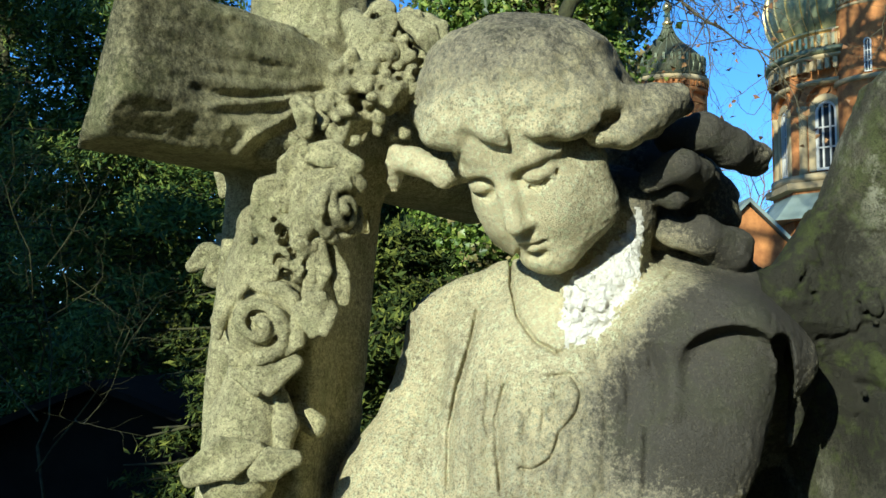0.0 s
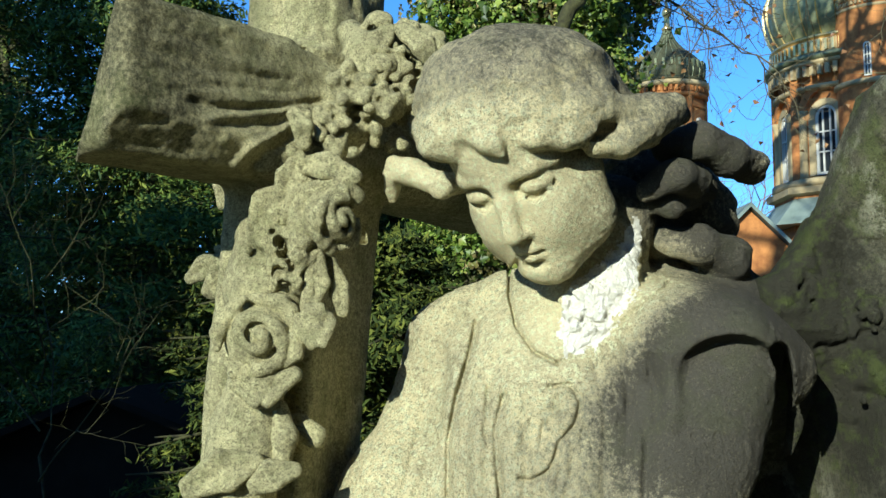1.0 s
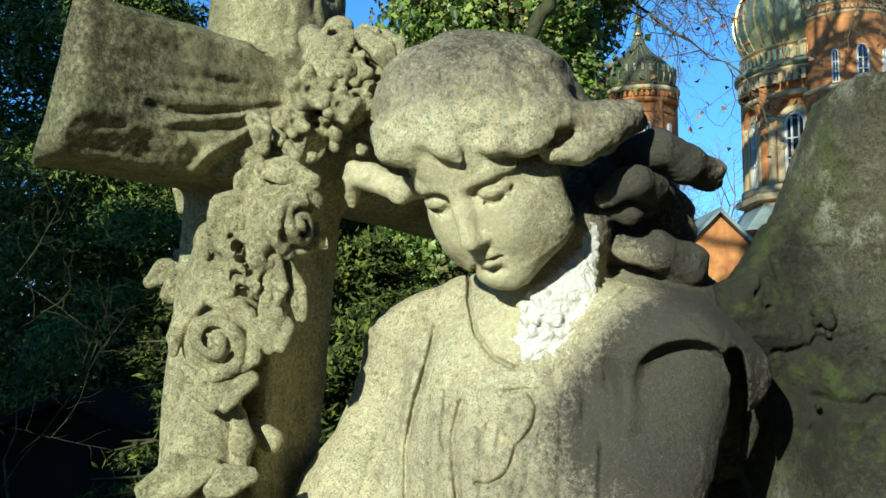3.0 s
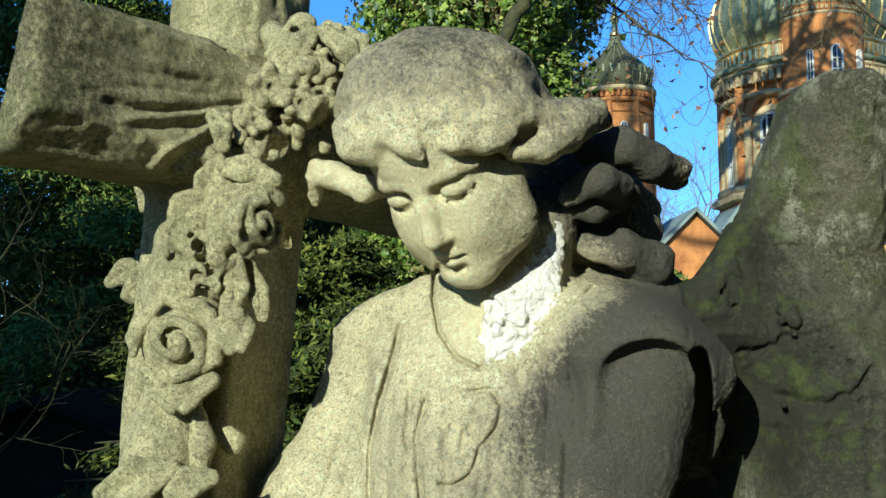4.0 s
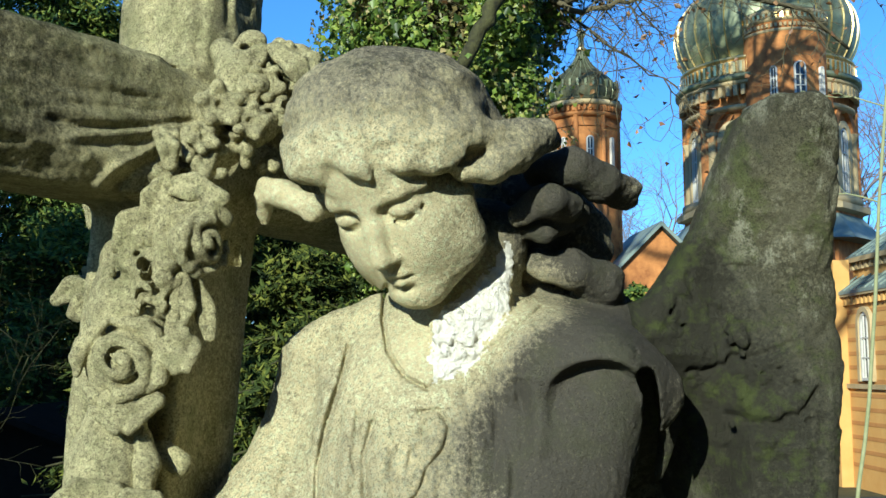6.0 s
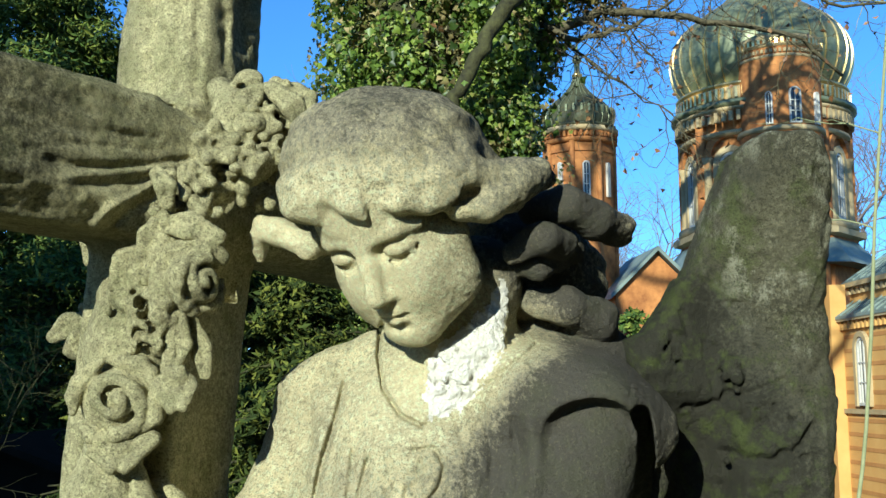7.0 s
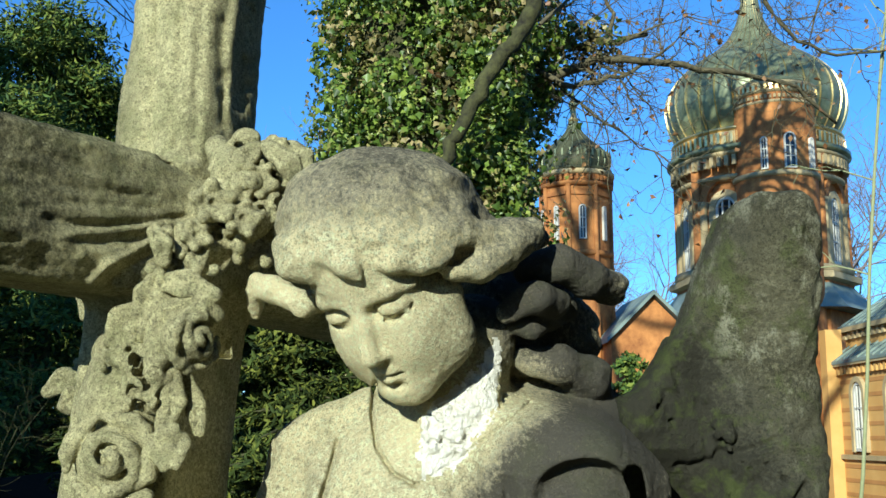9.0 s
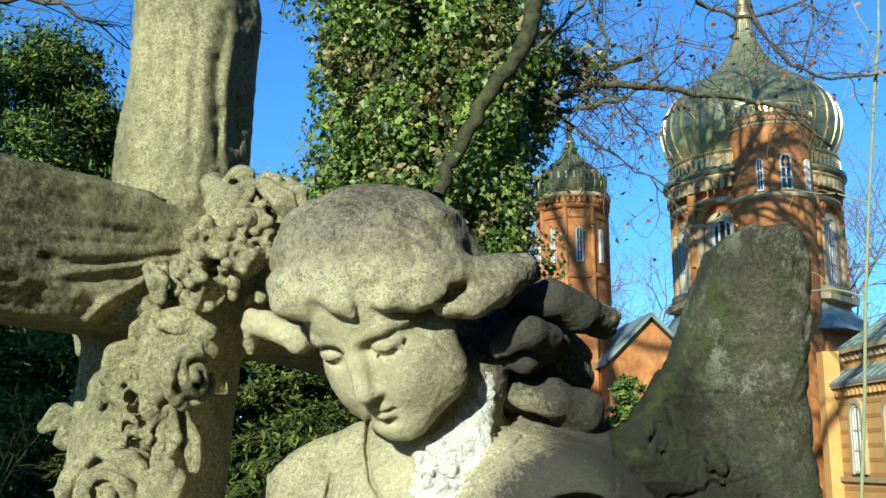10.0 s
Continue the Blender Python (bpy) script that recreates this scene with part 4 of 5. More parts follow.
def stone_cross():
    cross = empty("stone_cross", (-0.30, 1.40, 0.0))
    cross.location = (0, 0, 0)
    tagged(cross, "lichen-stained sandstone cross wound with carved roses beside the statue", "cross")
    g = Carve((-0.62, 0.98, 1.36), (0.12, 1.78, 2.36), 0.0034)
    A, C, D = (-0.375, 1.145, 1.949), (-0.159, 1.400, 1.944), (0.094, 1.620, 1.905)
    turn = (0.42, 0.91, 0)
    g.bar((-0.210, 1.400, 1.437), (-0.163, 1.410, 1.974), turn, (0.075, 0.075), 0.015, 0.01)
    g.bar((-0.167, 1.410, 1.960), (-0.144, 1.430, 2.374), turn, (0.080, 0.078), 0.055, 0.02, 0.95)
    g.bar(A, C, (0, 0, 1), (0.082, 0.072), 0.018, 0.02)
    g.plane((-0.354, 1.120, 1.935), (-1.0, -0.35, 0.22), (-0.62, 0.98, 1.7), (-0.30, 1.5, 2.2))
    g.plane((-0.360, 1.120, 1.866), (0.5, -0.57, -0.72), (-0.409, 1.100, 1.80), (-0.10, 1.6, 2.1))
    g.bar(C, D, (0, 0, 1), (0.080, 0.070), 0.035, 0.02)
    # cloth-like folds on the arm, drawn together towards the flowers
    for q, w, dp in (([(-0.264, 0, 1.925), (-0.242, 0, 1.924), (-0.218, 0, 1.928), (-0.188, 0, 1.938), (-0.162, 0, 1.949), (-0.140, 0, 1.958)], 0.0040, 0.0060),
                     ([(-0.250, 0, 1.906), (-0.223, 0, 1.918), (-0.188, 0, 1.930), (-0.159, 0, 1.943)], 0.0050, -0.0040),
                     ([(-0.239, 0, 1.904), (-0.208, 0, 1.910), (-0.178, 0, 1.926), (-0.159, 0, 1.938)], 0.0050, 0.0035),
                     ([(-0.229, 0, 1.864), (-0.208, 0, 1.884), (-0.183, 0, 1.908), (-0.157, 0, 1.936)], 0.0045, -0.0055),
                     ([(-0.215, 0, 1.869), (-0.188, 0, 1.892), (-0.164, 0, 1.920)], 0.0040, 0.0060),
                     ([(-0.294, 0, 1.951), (-0.265, 0, 1.958), (-0.223, 0, 1.967), (-0.173, 0, 1.974)], 0.0030, 0.0016),
                     ([(-0.310, 0, 1.928), (-0.281, 0, 1.932), (-0.255, 0, 1.943), (-0.209, 0, 1.953), (-0.168, 0, 1.961)], 0.0030, 0.0020),
                     ([(-0.313, 0, 1.896), (-0.289, 0, 1.898), (-0.264, 0, 1.909)], 0.0040, 0.0012),
                     ([(-0.309, 0, 1.874), (-0.280, 0, 1.878), (-0.254, 0, 1.877)], 0.0040, 0.0010),
                     ([(-0.280, 0, 1.864), (-0.250, 0, 1.862), (-0.227, 0, 1.860)], 0.0040, 0.0008)):
        g.relief(q, w, dp, 1.45)
    g.relief([(-0.123, 1.300, 2.017), (-0.117, 1.300, 2.058), (-0.112, 1.300, 2.217)], 0.009, 0.005)
    g.relief([(-0.090, 1.300, 2.038), (-0.094, 1.300, 2.120), (-0.082, 1.300, 2.252)], 0.008, 0.004)
    g.relief([(-0.166, 1.300, 2.020), (-0.126, 1.300, 2.007), (-0.100, 1.300, 2.014)], 0.006, 0.008)
    # fine weathered striations along the arm and up the post
    vein = random.Random(61)
    for i in range(90):
        x, z = vein.uniform(-0.36, -0.16), vein.uniform(1.86, 2.03)
        q = [(x, 0, z)]
        for j in range(4):
            q.append((q[-1][0] + vein.uniform(0.006, 0.02), 0, q[-1][2] + vein.gauss(0, 0.0022)))
        g.relief(q, vein.uniform(0.003, 0.006), vein.choice((-1, 1)) * vein.uniform(0.0004, 0.0012), 1.5)
    for i in range(60):
        x, z = vein.uniform(-0.28, -0.08), vein.choice((vein.uniform(1.45, 1.80), vein.uniform(2.02, 2.30)))
        q = [(x, 0, z)]
        for j in range(4):
            q.append((q[-1][0] + vein.gauss(0, 0.002), 0, q[-1][2] + vein.uniform(0.008, 0.03)))
        g.relief(q, vein.uniform(0.003, 0.006), vein.choice((-1, 1)) * vein.uniform(0.0006, 0.002), 1.5)
    for q in ([(-0.197, 1.330, 2.038), (-0.194, 1.340, 2.133), (-0.192, 1.350, 2.281)], [(-0.164, 1.330, 2.046), (-0.164, 1.340, 2.147), (-0.160, 1.350, 2.281)], [(-0.140, 1.330, 2.039), (-0.136, 1.340, 2.148), (-0.136, 1.350, 2.282)],
              [(-0.105, 1.340, 2.070), (-0.113, 1.340, 2.177), (-0.104, 1.350, 2.283)], [(-0.260, 1.320, 1.616), (-0.265, 1.320, 1.552), (-0.270, 1.320, 1.488)], [(-0.126, 1.330, 1.654), (-0.132, 1.330, 1.575), (-0.137, 1.330, 1.485)]):
        g.relief(jagged(q, 0.004), 0.007, 0.0045)
    g.lumps(0.09, 0.0015, 4)
    g.lumps(0.035, 0.0008, 8)
    g.lumps(0.016, 0.0003, 12)
    g.grains(0.0003, 52)
    low = Carve((-0.62, 1.1, 0.44), (0.0, 1.7, 1.40), 0.012)
    low.bar((-0.345, 1.40, 1.46), (-0.36, 1.40, 0.42), turn, (0.075, 0.075), 0.022, 0.01)
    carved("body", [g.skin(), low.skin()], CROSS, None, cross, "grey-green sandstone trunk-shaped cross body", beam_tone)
    garland(cross)
    return cross


stone_cross()

# ---- ground ----
def ground():
    def ease(v, a, b):
        f = min(1.0, max(0.0, (v - a) / (b - a)))
        return f * f * (3 - 2 * f)

    # finer near the grave; the ground falls a little towards the chapel
    xs = [-900, -400, -180, -80, -40] + [i * 1.5 for i in range(-16, 31)] + [60, 100, 200, 420, 900]
    ys = [-900, -400, -180, -80, -40] + [i * 1.5 for i in range(-16, 41)] + [80, 120, 220, 440, 900]
    bm = bmesh.new()
    grid = [[bm.verts.new((x, y, -1.5 * ease(x, 2.8, 6.0) * ease(y, 14, 20) * (1 - ease(y, 42, 54)) * (1 - ease(x, 40, 50)))) for x in xs] for y in ys]
    for r0, r1 in zip(grid[:-1], grid[1:]):
        for i in range(len(xs) - 1):
            bm.faces.new((r0[i], r0[i + 1], r1[i + 1], r1[i]))
    for f in bm.faces:
        f.smooth = True
    me = bpy.data.meshes.new("ground")
    bm.to_mesh(me)
    bm.free()
    me.materials.append(SOIL)
    tagged(new("ground", me), "leaf-littered cemetery ground with patchy grass", "ground", kind="structure")


ground()


# ---- the chapel ----
def ring(cx, cy, z, r, n=24, ph=0.0):
    return [(cx + r * math.cos(2 * math.pi * (i / n) + ph), cy + r * math.sin(2 * math.pi * (i / n) + ph), z) for i in range(n)]


def lathe(name, at, profile, mat, parent, n=32, ph=0.0, smooth=True, label="", wave=0.0, waves=24):
    """A body of revolution from (radius, height) pairs; wave makes it lobed."""
    v, f = [], []
    for r, z in profile:
        for i in range(n):
            a = 2 * math.pi * i / n + ph
            q = max(r, 0.001) * (1 + wave * abs(math.sin(a * waves / 2)))
            v.append((at[0] + q * math.cos(a), at[1] + q * math.sin(a), z))
    for j in range(len(profile) - 1):
        for i in range(n):
            f.append((j * n + i, j * n + (i + 1) % n, (j + 1) * n + (i + 1) % n, (j + 1) * n + i))
    f.append(tuple(range(n - 1, -1, -1)))
    f.append(tuple(range((len(profile) - 1) * n, len(profile) * n)))
    return mesh_object(name, v, f, mat, parent, smooth, label)


def smooth_profile(pts, steps=5):
    """A rounder profile through the given (radius, height) pairs."""
    out = []
    P = [pts[0]] + list(pts) + [pts[-1]]
    for i in range(1, len(P) - 2):
        for s in range(steps):
            t = s / steps
            out.append(tuple(0.5 * (2 * b + (c - a) * t + (2 * a - 5 * b + 4 * c - d) * t * t + (3 * b - a - 3 * c + d) * t ** 3) for a, b, c, d in zip(P[i - 1], P[i], P[i + 1], P[i + 2])))
    return out + [pts[-1]]


def boxes(name, items, mat, parent, label=""):
    """Several oriented boxes in one mesh: (centre, half sizes, turn about z)."""
    v, f = [], []
    for c, h, a in items:
        o = len(v)
        ca, sa = math.cos(a), math.sin(a)
        for z in (-1, 1):
            for x, y in ((-1, -1), (1, -1), (1, 1), (-1, 1)):
                px, py = x * h[0], y * h[1]
                v.append((c[0] + px * ca - py * sa, c[1] + px * sa + py * ca, c[2] + z * h[2]))
        f += [tuple(o + i for i in q) for q in ((3, 2, 1, 0), (4, 5, 6, 7), (0, 1, 5, 4), (1, 2, 6, 5), (2, 3, 7, 6), (3, 0, 4, 7))]
    return mesh_object(name, v, f, mat, parent, False, label)


def dentils(name, at, r, z, n, size, mat, parent):
    return tagged(boxes(name, [((at[0] + r * math.cos(2 * math.pi * i / n), at[1] + r * math.sin(2 * math.pi * i / n), z), size, 2 * math.pi * i / n + math.pi / 2) for i in range(n)], mat, parent), kind="stuff")


def arched_window(parent, at, out, w, h, bars=1, frame_mat=None, rim=0.0):
    """An arched window with frame, bars and glass; at is the middle of its sill, out the wall's outward direction."""
    n = Vector((out[0], out[1], 0)).normalized()
    s = Vector((-n.y, n.x, 0))
    up = Vector((0, 0, 1))
    o = Vector(at)

    def arch(hw, hh, z0=0.0, k=10):
        p = [(-hw, z0), (hw, z0)]
        for i in range(k + 1):
            a = math.pi * i / k
            p.append((hw * math.cos(a), hh - hw + hw * math.sin(a)))
        return p

    def put(p, d):
        return tuple(o + s * p[0] + up * p[1] + n * d)

    win = mesh_object("window", [put(p, 0.02) for p in arch(w / 2, h)], [tuple(range(13))], GLASS, parent, False, "dark arched window pane")
    fw = max(0.035, w * 0.12)
    for nm, hw, hh, z0, t, d0, d1, mt in (("frame", w / 2, h, 0.0, fw, 0.0, 0.07, frame_mat or WHITE), ("surround", w / 2 + rim, h + rim, -0.02, rim, 0.0, 0.11, TRIM)):
        if t <= 0:
            continue
        A, B = arch(hw, hh, z0), arch(hw - t, hh - t, z0 + (t if nm == "frame" else 0))
        k = len(A)
        v = [put(p, d1) for p in A] + [put(p, d1) for p in B] + [put(p, d0) for p in A] + [put(p, d0) for p in B]
        f = []
        for i in range(k):
            j = (i + 1) % k
            f += [(i, j, k + j, k + i), (2 * k + j, 2 * k + i, i, j)[::1], (k + i, k + j, 3 * k + j, 3 * k + i)]
        mesh_object(nm, v, f, mt, win)
    items = []
    for b in range(bars):
        x = (b + 1) / (bars + 1) * w - w / 2
        v0 = Vector(put((x, h * 0.48), 0.045))
        items.append((v0, (fw * 0.3, 0.02, h * 0.46), math.atan2(s.y, s.x)))
    for z in (0.33, 0.62):
        items.append((Vector(put((0, h * z), 0.045)), (w / 2, 0.02, fw * 0.25), math.atan2(s.y, s.x)))
    boxes("glazing_bar", items, frame_mat or WHITE, win)
    return win


def onion(parent, at, profile, ribs, rib_r, skin=COPPER, edge=GOLD):
    """A copper onion dome with thin gilded ribs."""
    prof = smooth_profile(profile)
    d = lathe("dome", at, prof, skin, parent, 96, 0.0, True, "green copper onion dome", 0.012, ribs)
    for i in range(ribs):
        a = 2 * math.pi * i / ribs
        v, f = [], []
        for r, z in prof:
            for e, q in ((-1, 1.002), (0, 1.018 + rib_r * 0.2), (1, 1.002)):
                b = a + e * rib_r / max(r, 0.15)
                v.append((at[0] + r * q * math.cos(b), at[1] + r * q * math.sin(b), z + 0.005))
        for j in range(len(prof) - 1):
            f += [(3 * j, 3 * j + 1, 3 * j + 4, 3 * j + 3), (3 * j + 1, 3 * j + 2, 3 * j + 5, 3 * j + 4)]
        mesh_object("rib", v, f, edge, d)
    return d


def octagon_tower(parent, name, at, r, z0, z1, mat):
    ph = -math.pi / 2 + math.pi / 8
    t = lathe(name, at, [(r, z0), (r, z1)], mat, parent, 8, ph, False)
    for i in range(8):
        a = ph + i * math.pi / 4
        c = (at[0] + r * math.cos(a), at[1] + r * math.sin(a))
        lathe("corner_shaft", c, [(r * 0.07, z0), (r * 0.07, z1)], mat, t, 8)
    return t


def chapel():
    ch = empty("chapel")
    tagged(ch, "orange brick chapel with green onion domes and gilded trim", "chapel")
    oct_faces = [-math.pi / 2 + i * math.pi / 4 for i in range(8)]

    # small stair turret
    t, tip = (6.18, 30.00, 8.83), (6.24, 30.00, 10.97)
    zt = t[2]
    tur = octagon_tower(ch, "turret", t, 0.97, -1.55, zt - 0.1, BRICK)
    for r, za, zb, m in ((1.06, zt - 0.42, zt - 0.30, BRICK), (1.10, zt - 0.12, zt + 0.02, TRIM), (1.04, zt + 0.02, zt + 0.12, DARK_COPPER), (1.02, zt - 2.35, zt - 2.2, BRICK)):
        lathe("cornice", t, [(r * 0.9, za), (r, za + 0.04), (r, zb), (r * 0.9, zb + 0.02)], m, tur, 32)
    dentils("dentil_course", t, 1.02, zt - 0.2, 44, (0.035, 0.05, 0.07), BRICK, tur)
    onion(tur, t, [(0.93, zt + 0.1), (0.99, zt + 0.32), (0.94, zt + 0.56), (0.74, zt + 0.82), (0.44, zt + 1.08), (0.23, zt + 1.34), (0.12, zt + 1.62)], 24, 0.012, DARK_COPPER, COPPER)
    dentils("crest", t, 0.99, zt + 0.52, 30, (0.03, 0.03, 0.10), COPPER, tur)
    lathe("finial", t, [(0.12, zt + 1.6), (0.16, zt + 1.68), (0.09, zt + 1.75), (0.08, zt + 2.0), (0.14, zt + 2.1), (0.12, zt + 2.2), (0.05, zt + 2.28), (0.02, zt + 2.75)], GOLD, tur, 16)
    for a in oct_faces:
        o = (math.cos(a), math.sin(a))
        q = 0.97 * math.cos(math.pi / 8)
        arched_window(tur, (t[0] + o[0] * q, t[1] + o[1] * q, zt - 1.9), o, 0.2 if abs(math.cos(a)) < 0.1 else 0.13, 0.95, 1, None, 0.0)
        boxes("arch_band", [((t[0] + o[0] * q, t[1] + o[1] * q, zt - 0.62), (0.30, 0.05, 0.05), a + math.pi / 2)], BRICK, tur)

    # main drum and dome
    m = (12.59, 33.00, 10.06)
    zm = m[2]
    drum = octagon_tower(ch, "drum", m, 2.45, -1.55, zm - 0.1, BRICK)
    for r, za, zb, mt in ((2.55, zm - 0.95, zm - 0.8, TRIM), (2.68, zm - 0.25, zm - 0.12, TRIM), (2.78, zm - 0.12, zm + 0.06, COPPER), (2.55, zm + 0.06, zm + 0.5, TRIM), (2.62, zm + 0.5, zm + 0.62, GOLD), (2.66, zm - 3.75, zm - 3.5, TRIM)):
        lathe("cornice", m, [(r * 0.92, za), (r, za + 0.05), (r, zb), (r * 0.92, zb + 0.02)], mt, drum, 48)
    dentils("dentil_course", m, 2.6, zm - 0.4, 72, (0.06, 0.08, 0.15), TRIM, drum)
    dentils("crest", m, 2.58, zm + 0.3, 80, (0.045, 0.05, 0.16), GOLD, drum)
    onion(drum, m, [(2.35, zm + 0.6), (2.62, zm + 1.1), (2.74, zm + 1.7), (2.64, zm + 2.25), (2.32, zm + 2.75), (1.8, zm + 3.2), (1.22, zm + 3.6), (0.8, zm + 4.0), (0.52, zm + 4.45), (0.35, zm + 4.95), (0.25, zm + 5.5)], 32, 0.014)
    lathe("finial", m, [(0.3, zm + 5.5), (0.36, zm + 5.65), (0.2, zm + 5.8), (0.3, zm + 6.05), (0.1, zm + 6.3), (0.06, zm + 7.7)], GOLD, drum, 16)
    for a in oct_faces:
        o = (math.cos(a), math.sin(a))
        q = 2.45 * math.cos(math.pi / 8)
        arched_window(drum, (m[0] + o[0] * q, m[1] + o[1] * q, zm - 3.4), o, 0.66, 2.0, 2, None, 0.2)
        for e in (-1, 1):
            c = (m[0] + o[0] * (q + 0.05) - o[1] * e * 0.72, m[1] + o[1] * (q + 0.05) + o[0] * e * 0.72)
            lathe("column", c, [(0.16, zm - 3.5), (0.13, zm - 3.3), (0.12, zm - 1.75), (0.17, zm - 1.6), (0.18, zm - 1.5)], TRIM, drum, 12)
        arched_blind(drum, (m[0] + o[0] * q, m[1] + o[1] * q, zm - 1.5), o, 0.8)

    # tall bay in front of the drum
    b = (12.34, 30.90, 11.70)
    zb = b[2]
    bay = lathe("bay", b, [(1.17, -1.55), (1.17, zb - 0.1)], BRICK, ch, 32, 0.0, False)
    for r, za, ze, mt in ((1.20, zb - 0.62, zb - 0.52, TRIM), (1.24, zb - 0.3, zb - 0.2, TRIM), (1.27, zb - 0.1, zb + 0.02, TRIM), (1.22, zb + 0.02, zb + 0.06, COPPER), (1.24, zb - 2.75, zb - 2.6, TRIM)):
        lathe("cornice", b, [(r * 0.9, za), (r, za + 0.03), (r, ze), (r * 0.88, ze + 0.02)], mt, bay, 40)
    dentils("dentil_course", b, 1.22, zb - 0.15, 48, (0.045, 0.05, 0.08), GOLD, bay)
    dentils("lower_dentils", b, 1.19, zb - 0.42, 60, (0.035, 0.04, 0.05), TRIM, bay)
    lathe("cap", b, [(1.2, zb + 0.05), (0.8, zb + 0.3), (0.1, zb + 0.5)], COPPER, bay, 32)
    for a, w, h in ((-math.pi / 2 - 0.02, 0.34, 1.05), (-math.pi / 2 - 0.62, 0.2, 0.95), (-math.pi / 2 + 0.62, 0.2, 0.95)):
        o = (math.cos(a), math.sin(a))
        arched_window(bay, (b[0] + o[0] * 1.165, b[1] + o[1] * 1.165, zb - 2.55), o, w, h, 1, None, 0.0)

    # ledges and the block under the drum
    zl = (9.25, 31.00, 6.35)[2]
    ph8 = -math.pi / 2 + math.pi / 8
    lathe("base_block", m, [(2.62, -1.55), (2.62, zl - 0.25)], BRICK, ch, 8, ph8, False)
    lathe("ledge", m, [(2.62, zl - 0.25), (2.85, zl - 0.2), (2.85, zl - 0.02), (2.5, zl + 0.05)], TRIM, ch, 8, ph8, False)
    lathe("skirt_roof", m, [(3.3, zl - 1.1), (2.6, zl - 0.3)], ROOF, ch, 8, ph8, False)

    # low gabled porch
    gz, g0 = (7.73, 28.00, 5.22), (6.63, 28.00, 4.14)
    gw = gz[0] - g0[0]
    v, f = [], []
    for y in (28.0, 31.0):
        v += [(gz[0] - gw, y, -1.55), (gz[0] + gw, y, -1.55), (gz[0] + gw, y, g0[2]), (gz[0], y, gz[2]), (gz[0] - gw, y, g0[2])]
    f = [(0, 1, 2, 3, 4), (9, 8, 7, 6, 5), (0, 4, 9, 5), (1, 6, 7, 2)]
    mesh_object("porch", v, f, BRICK, ch)
    for e in (-1, 1):
        a, c = Vector((gz[0] + e * (gw + 0.15), 27.8, g0[2] - 0.1)), Vector((gz[0], 27.8, gz[2] + 0.06))
        v = [a, c, c + Vector((0, 3.4, 0)), a + Vector((0, 3.4, 0))]
        v += [p + Vector((0, 0, 0.12)) for p in v]
        mesh_object("porch_roof", [tuple(p) for p in v], [(0, 1, 2, 3)[::-1], (4, 5, 6, 7), (0, 1, 5, 4), (1, 2, 6, 5), (2, 3, 7, 6), (3, 0, 4, 7)], ROOF, ch)

    # nave wall that runs towards the viewer
    p0, p1 = Vector((12.98, 29.20, 3.49)), Vector((12.72, 21.50, 3.01))
    d = (p1 - p0).to_2d().normalized()
    n = Vector((-d.y, d.x)) * -1
    if n.x > 0:
        n = -n
    L = (p1 - p0).to_2d().length
    ang = math.atan2(d.y, d.x)

    def on_wall(s, off, z):
        return (p0.x + d.x * s + n.x * off, p0.y + d.y * s + n.y * off, z)

    z1 = p0.z
    boxes("wall", [(on_wall(L / 2, -1.2, z1 / 2 - 0.775), (L / 2, 1.2, z1 / 2 + 0.775), ang)], YELLOW, ch)
    boxes("corner_pier", [(on_wall(0.12, 0.1, z1 / 2 - 0.275), (0.22, 0.22, z1 / 2 + 1.275), ang)], YELLOW, ch)
    boxes("eaves_cornice", [(on_wall(L / 2, 0.06, z1 + 0.06), (L / 2, 0.12, 0.07), ang)], TRIM, ch)
    tagged(boxes("dentil_course", [(on_wall(0.2 + i * 0.26, 0.05, z1 - 0.12), (0.07, 0.06, 0.11), ang) for i in range(int(L / 0.26))], YELLOW, ch), kind="stuff")
    boxes("string_course", [(on_wall(L / 2, 0.03, z1 - 2.35), (L / 2, 0.06, 0.06), ang)], TRIM, ch)
    box = [(0, 1, 2, 3), (7, 6, 5, 4), (4, 5, 1, 0), (5, 6, 2, 1), (6, 7, 3, 2), (7, 4, 0, 3)]
    for nm, o0, za, o1, zb in (("lower_roof", 0.2, 0.13, -0.4, 0.55), ("upper_roof", -0.2, 1.08, -1.7, 2.05)):
        v = [on_wall(-0.1, o0, z1 + za), on_wall(L, o0, z1 + za), on_wall(L, o1, z1 + zb), on_wall(0.4, o1, z1 + zb)]
        v += [(x, y, z - 0.08) for x, y, z in v]
        r = mesh_object(nm, v, box, ROOF, ch)
        for i in range(int(L / 0.45)):
            p, q = Vector(on_wall(0.2 + i * 0.45, o0, z1 + za)), Vector(on_wall(0.2 + i * 0.45, o1, z1 + zb))
            sv = Vector((d.x, d.y, 0)) * 0.02
            hv = Vector((0, 0, 0.05))
            mesh_object("seam", [tuple(k) for k in (p - sv, p + sv, q + sv, q - sv, p - sv + hv, p + sv + hv, q + sv + hv, q - sv + hv)], box[::1], ROOF, r)
    boxes("clerestory", [(on_wall(L / 2, -1.1, z1 + 0.55), (L / 2, 0.72, 0.5), ang)], YELLOW, ch)
    boxes("clerestory_cornice", [(on_wall(L / 2, -0.3, z1 + 0.99), (L / 2 + 0.05, 0.12, 0.06), ang)], TRIM, ch)
    tagged(boxes("clerestory_dentils", [(on_wall(0.1 + i * 0.3, -0.34, z1 + 0.83), (0.08, 0.06, 0.09), ang) for i in range(int(L / 0.3))], TRIM, ch), kind="stuff")
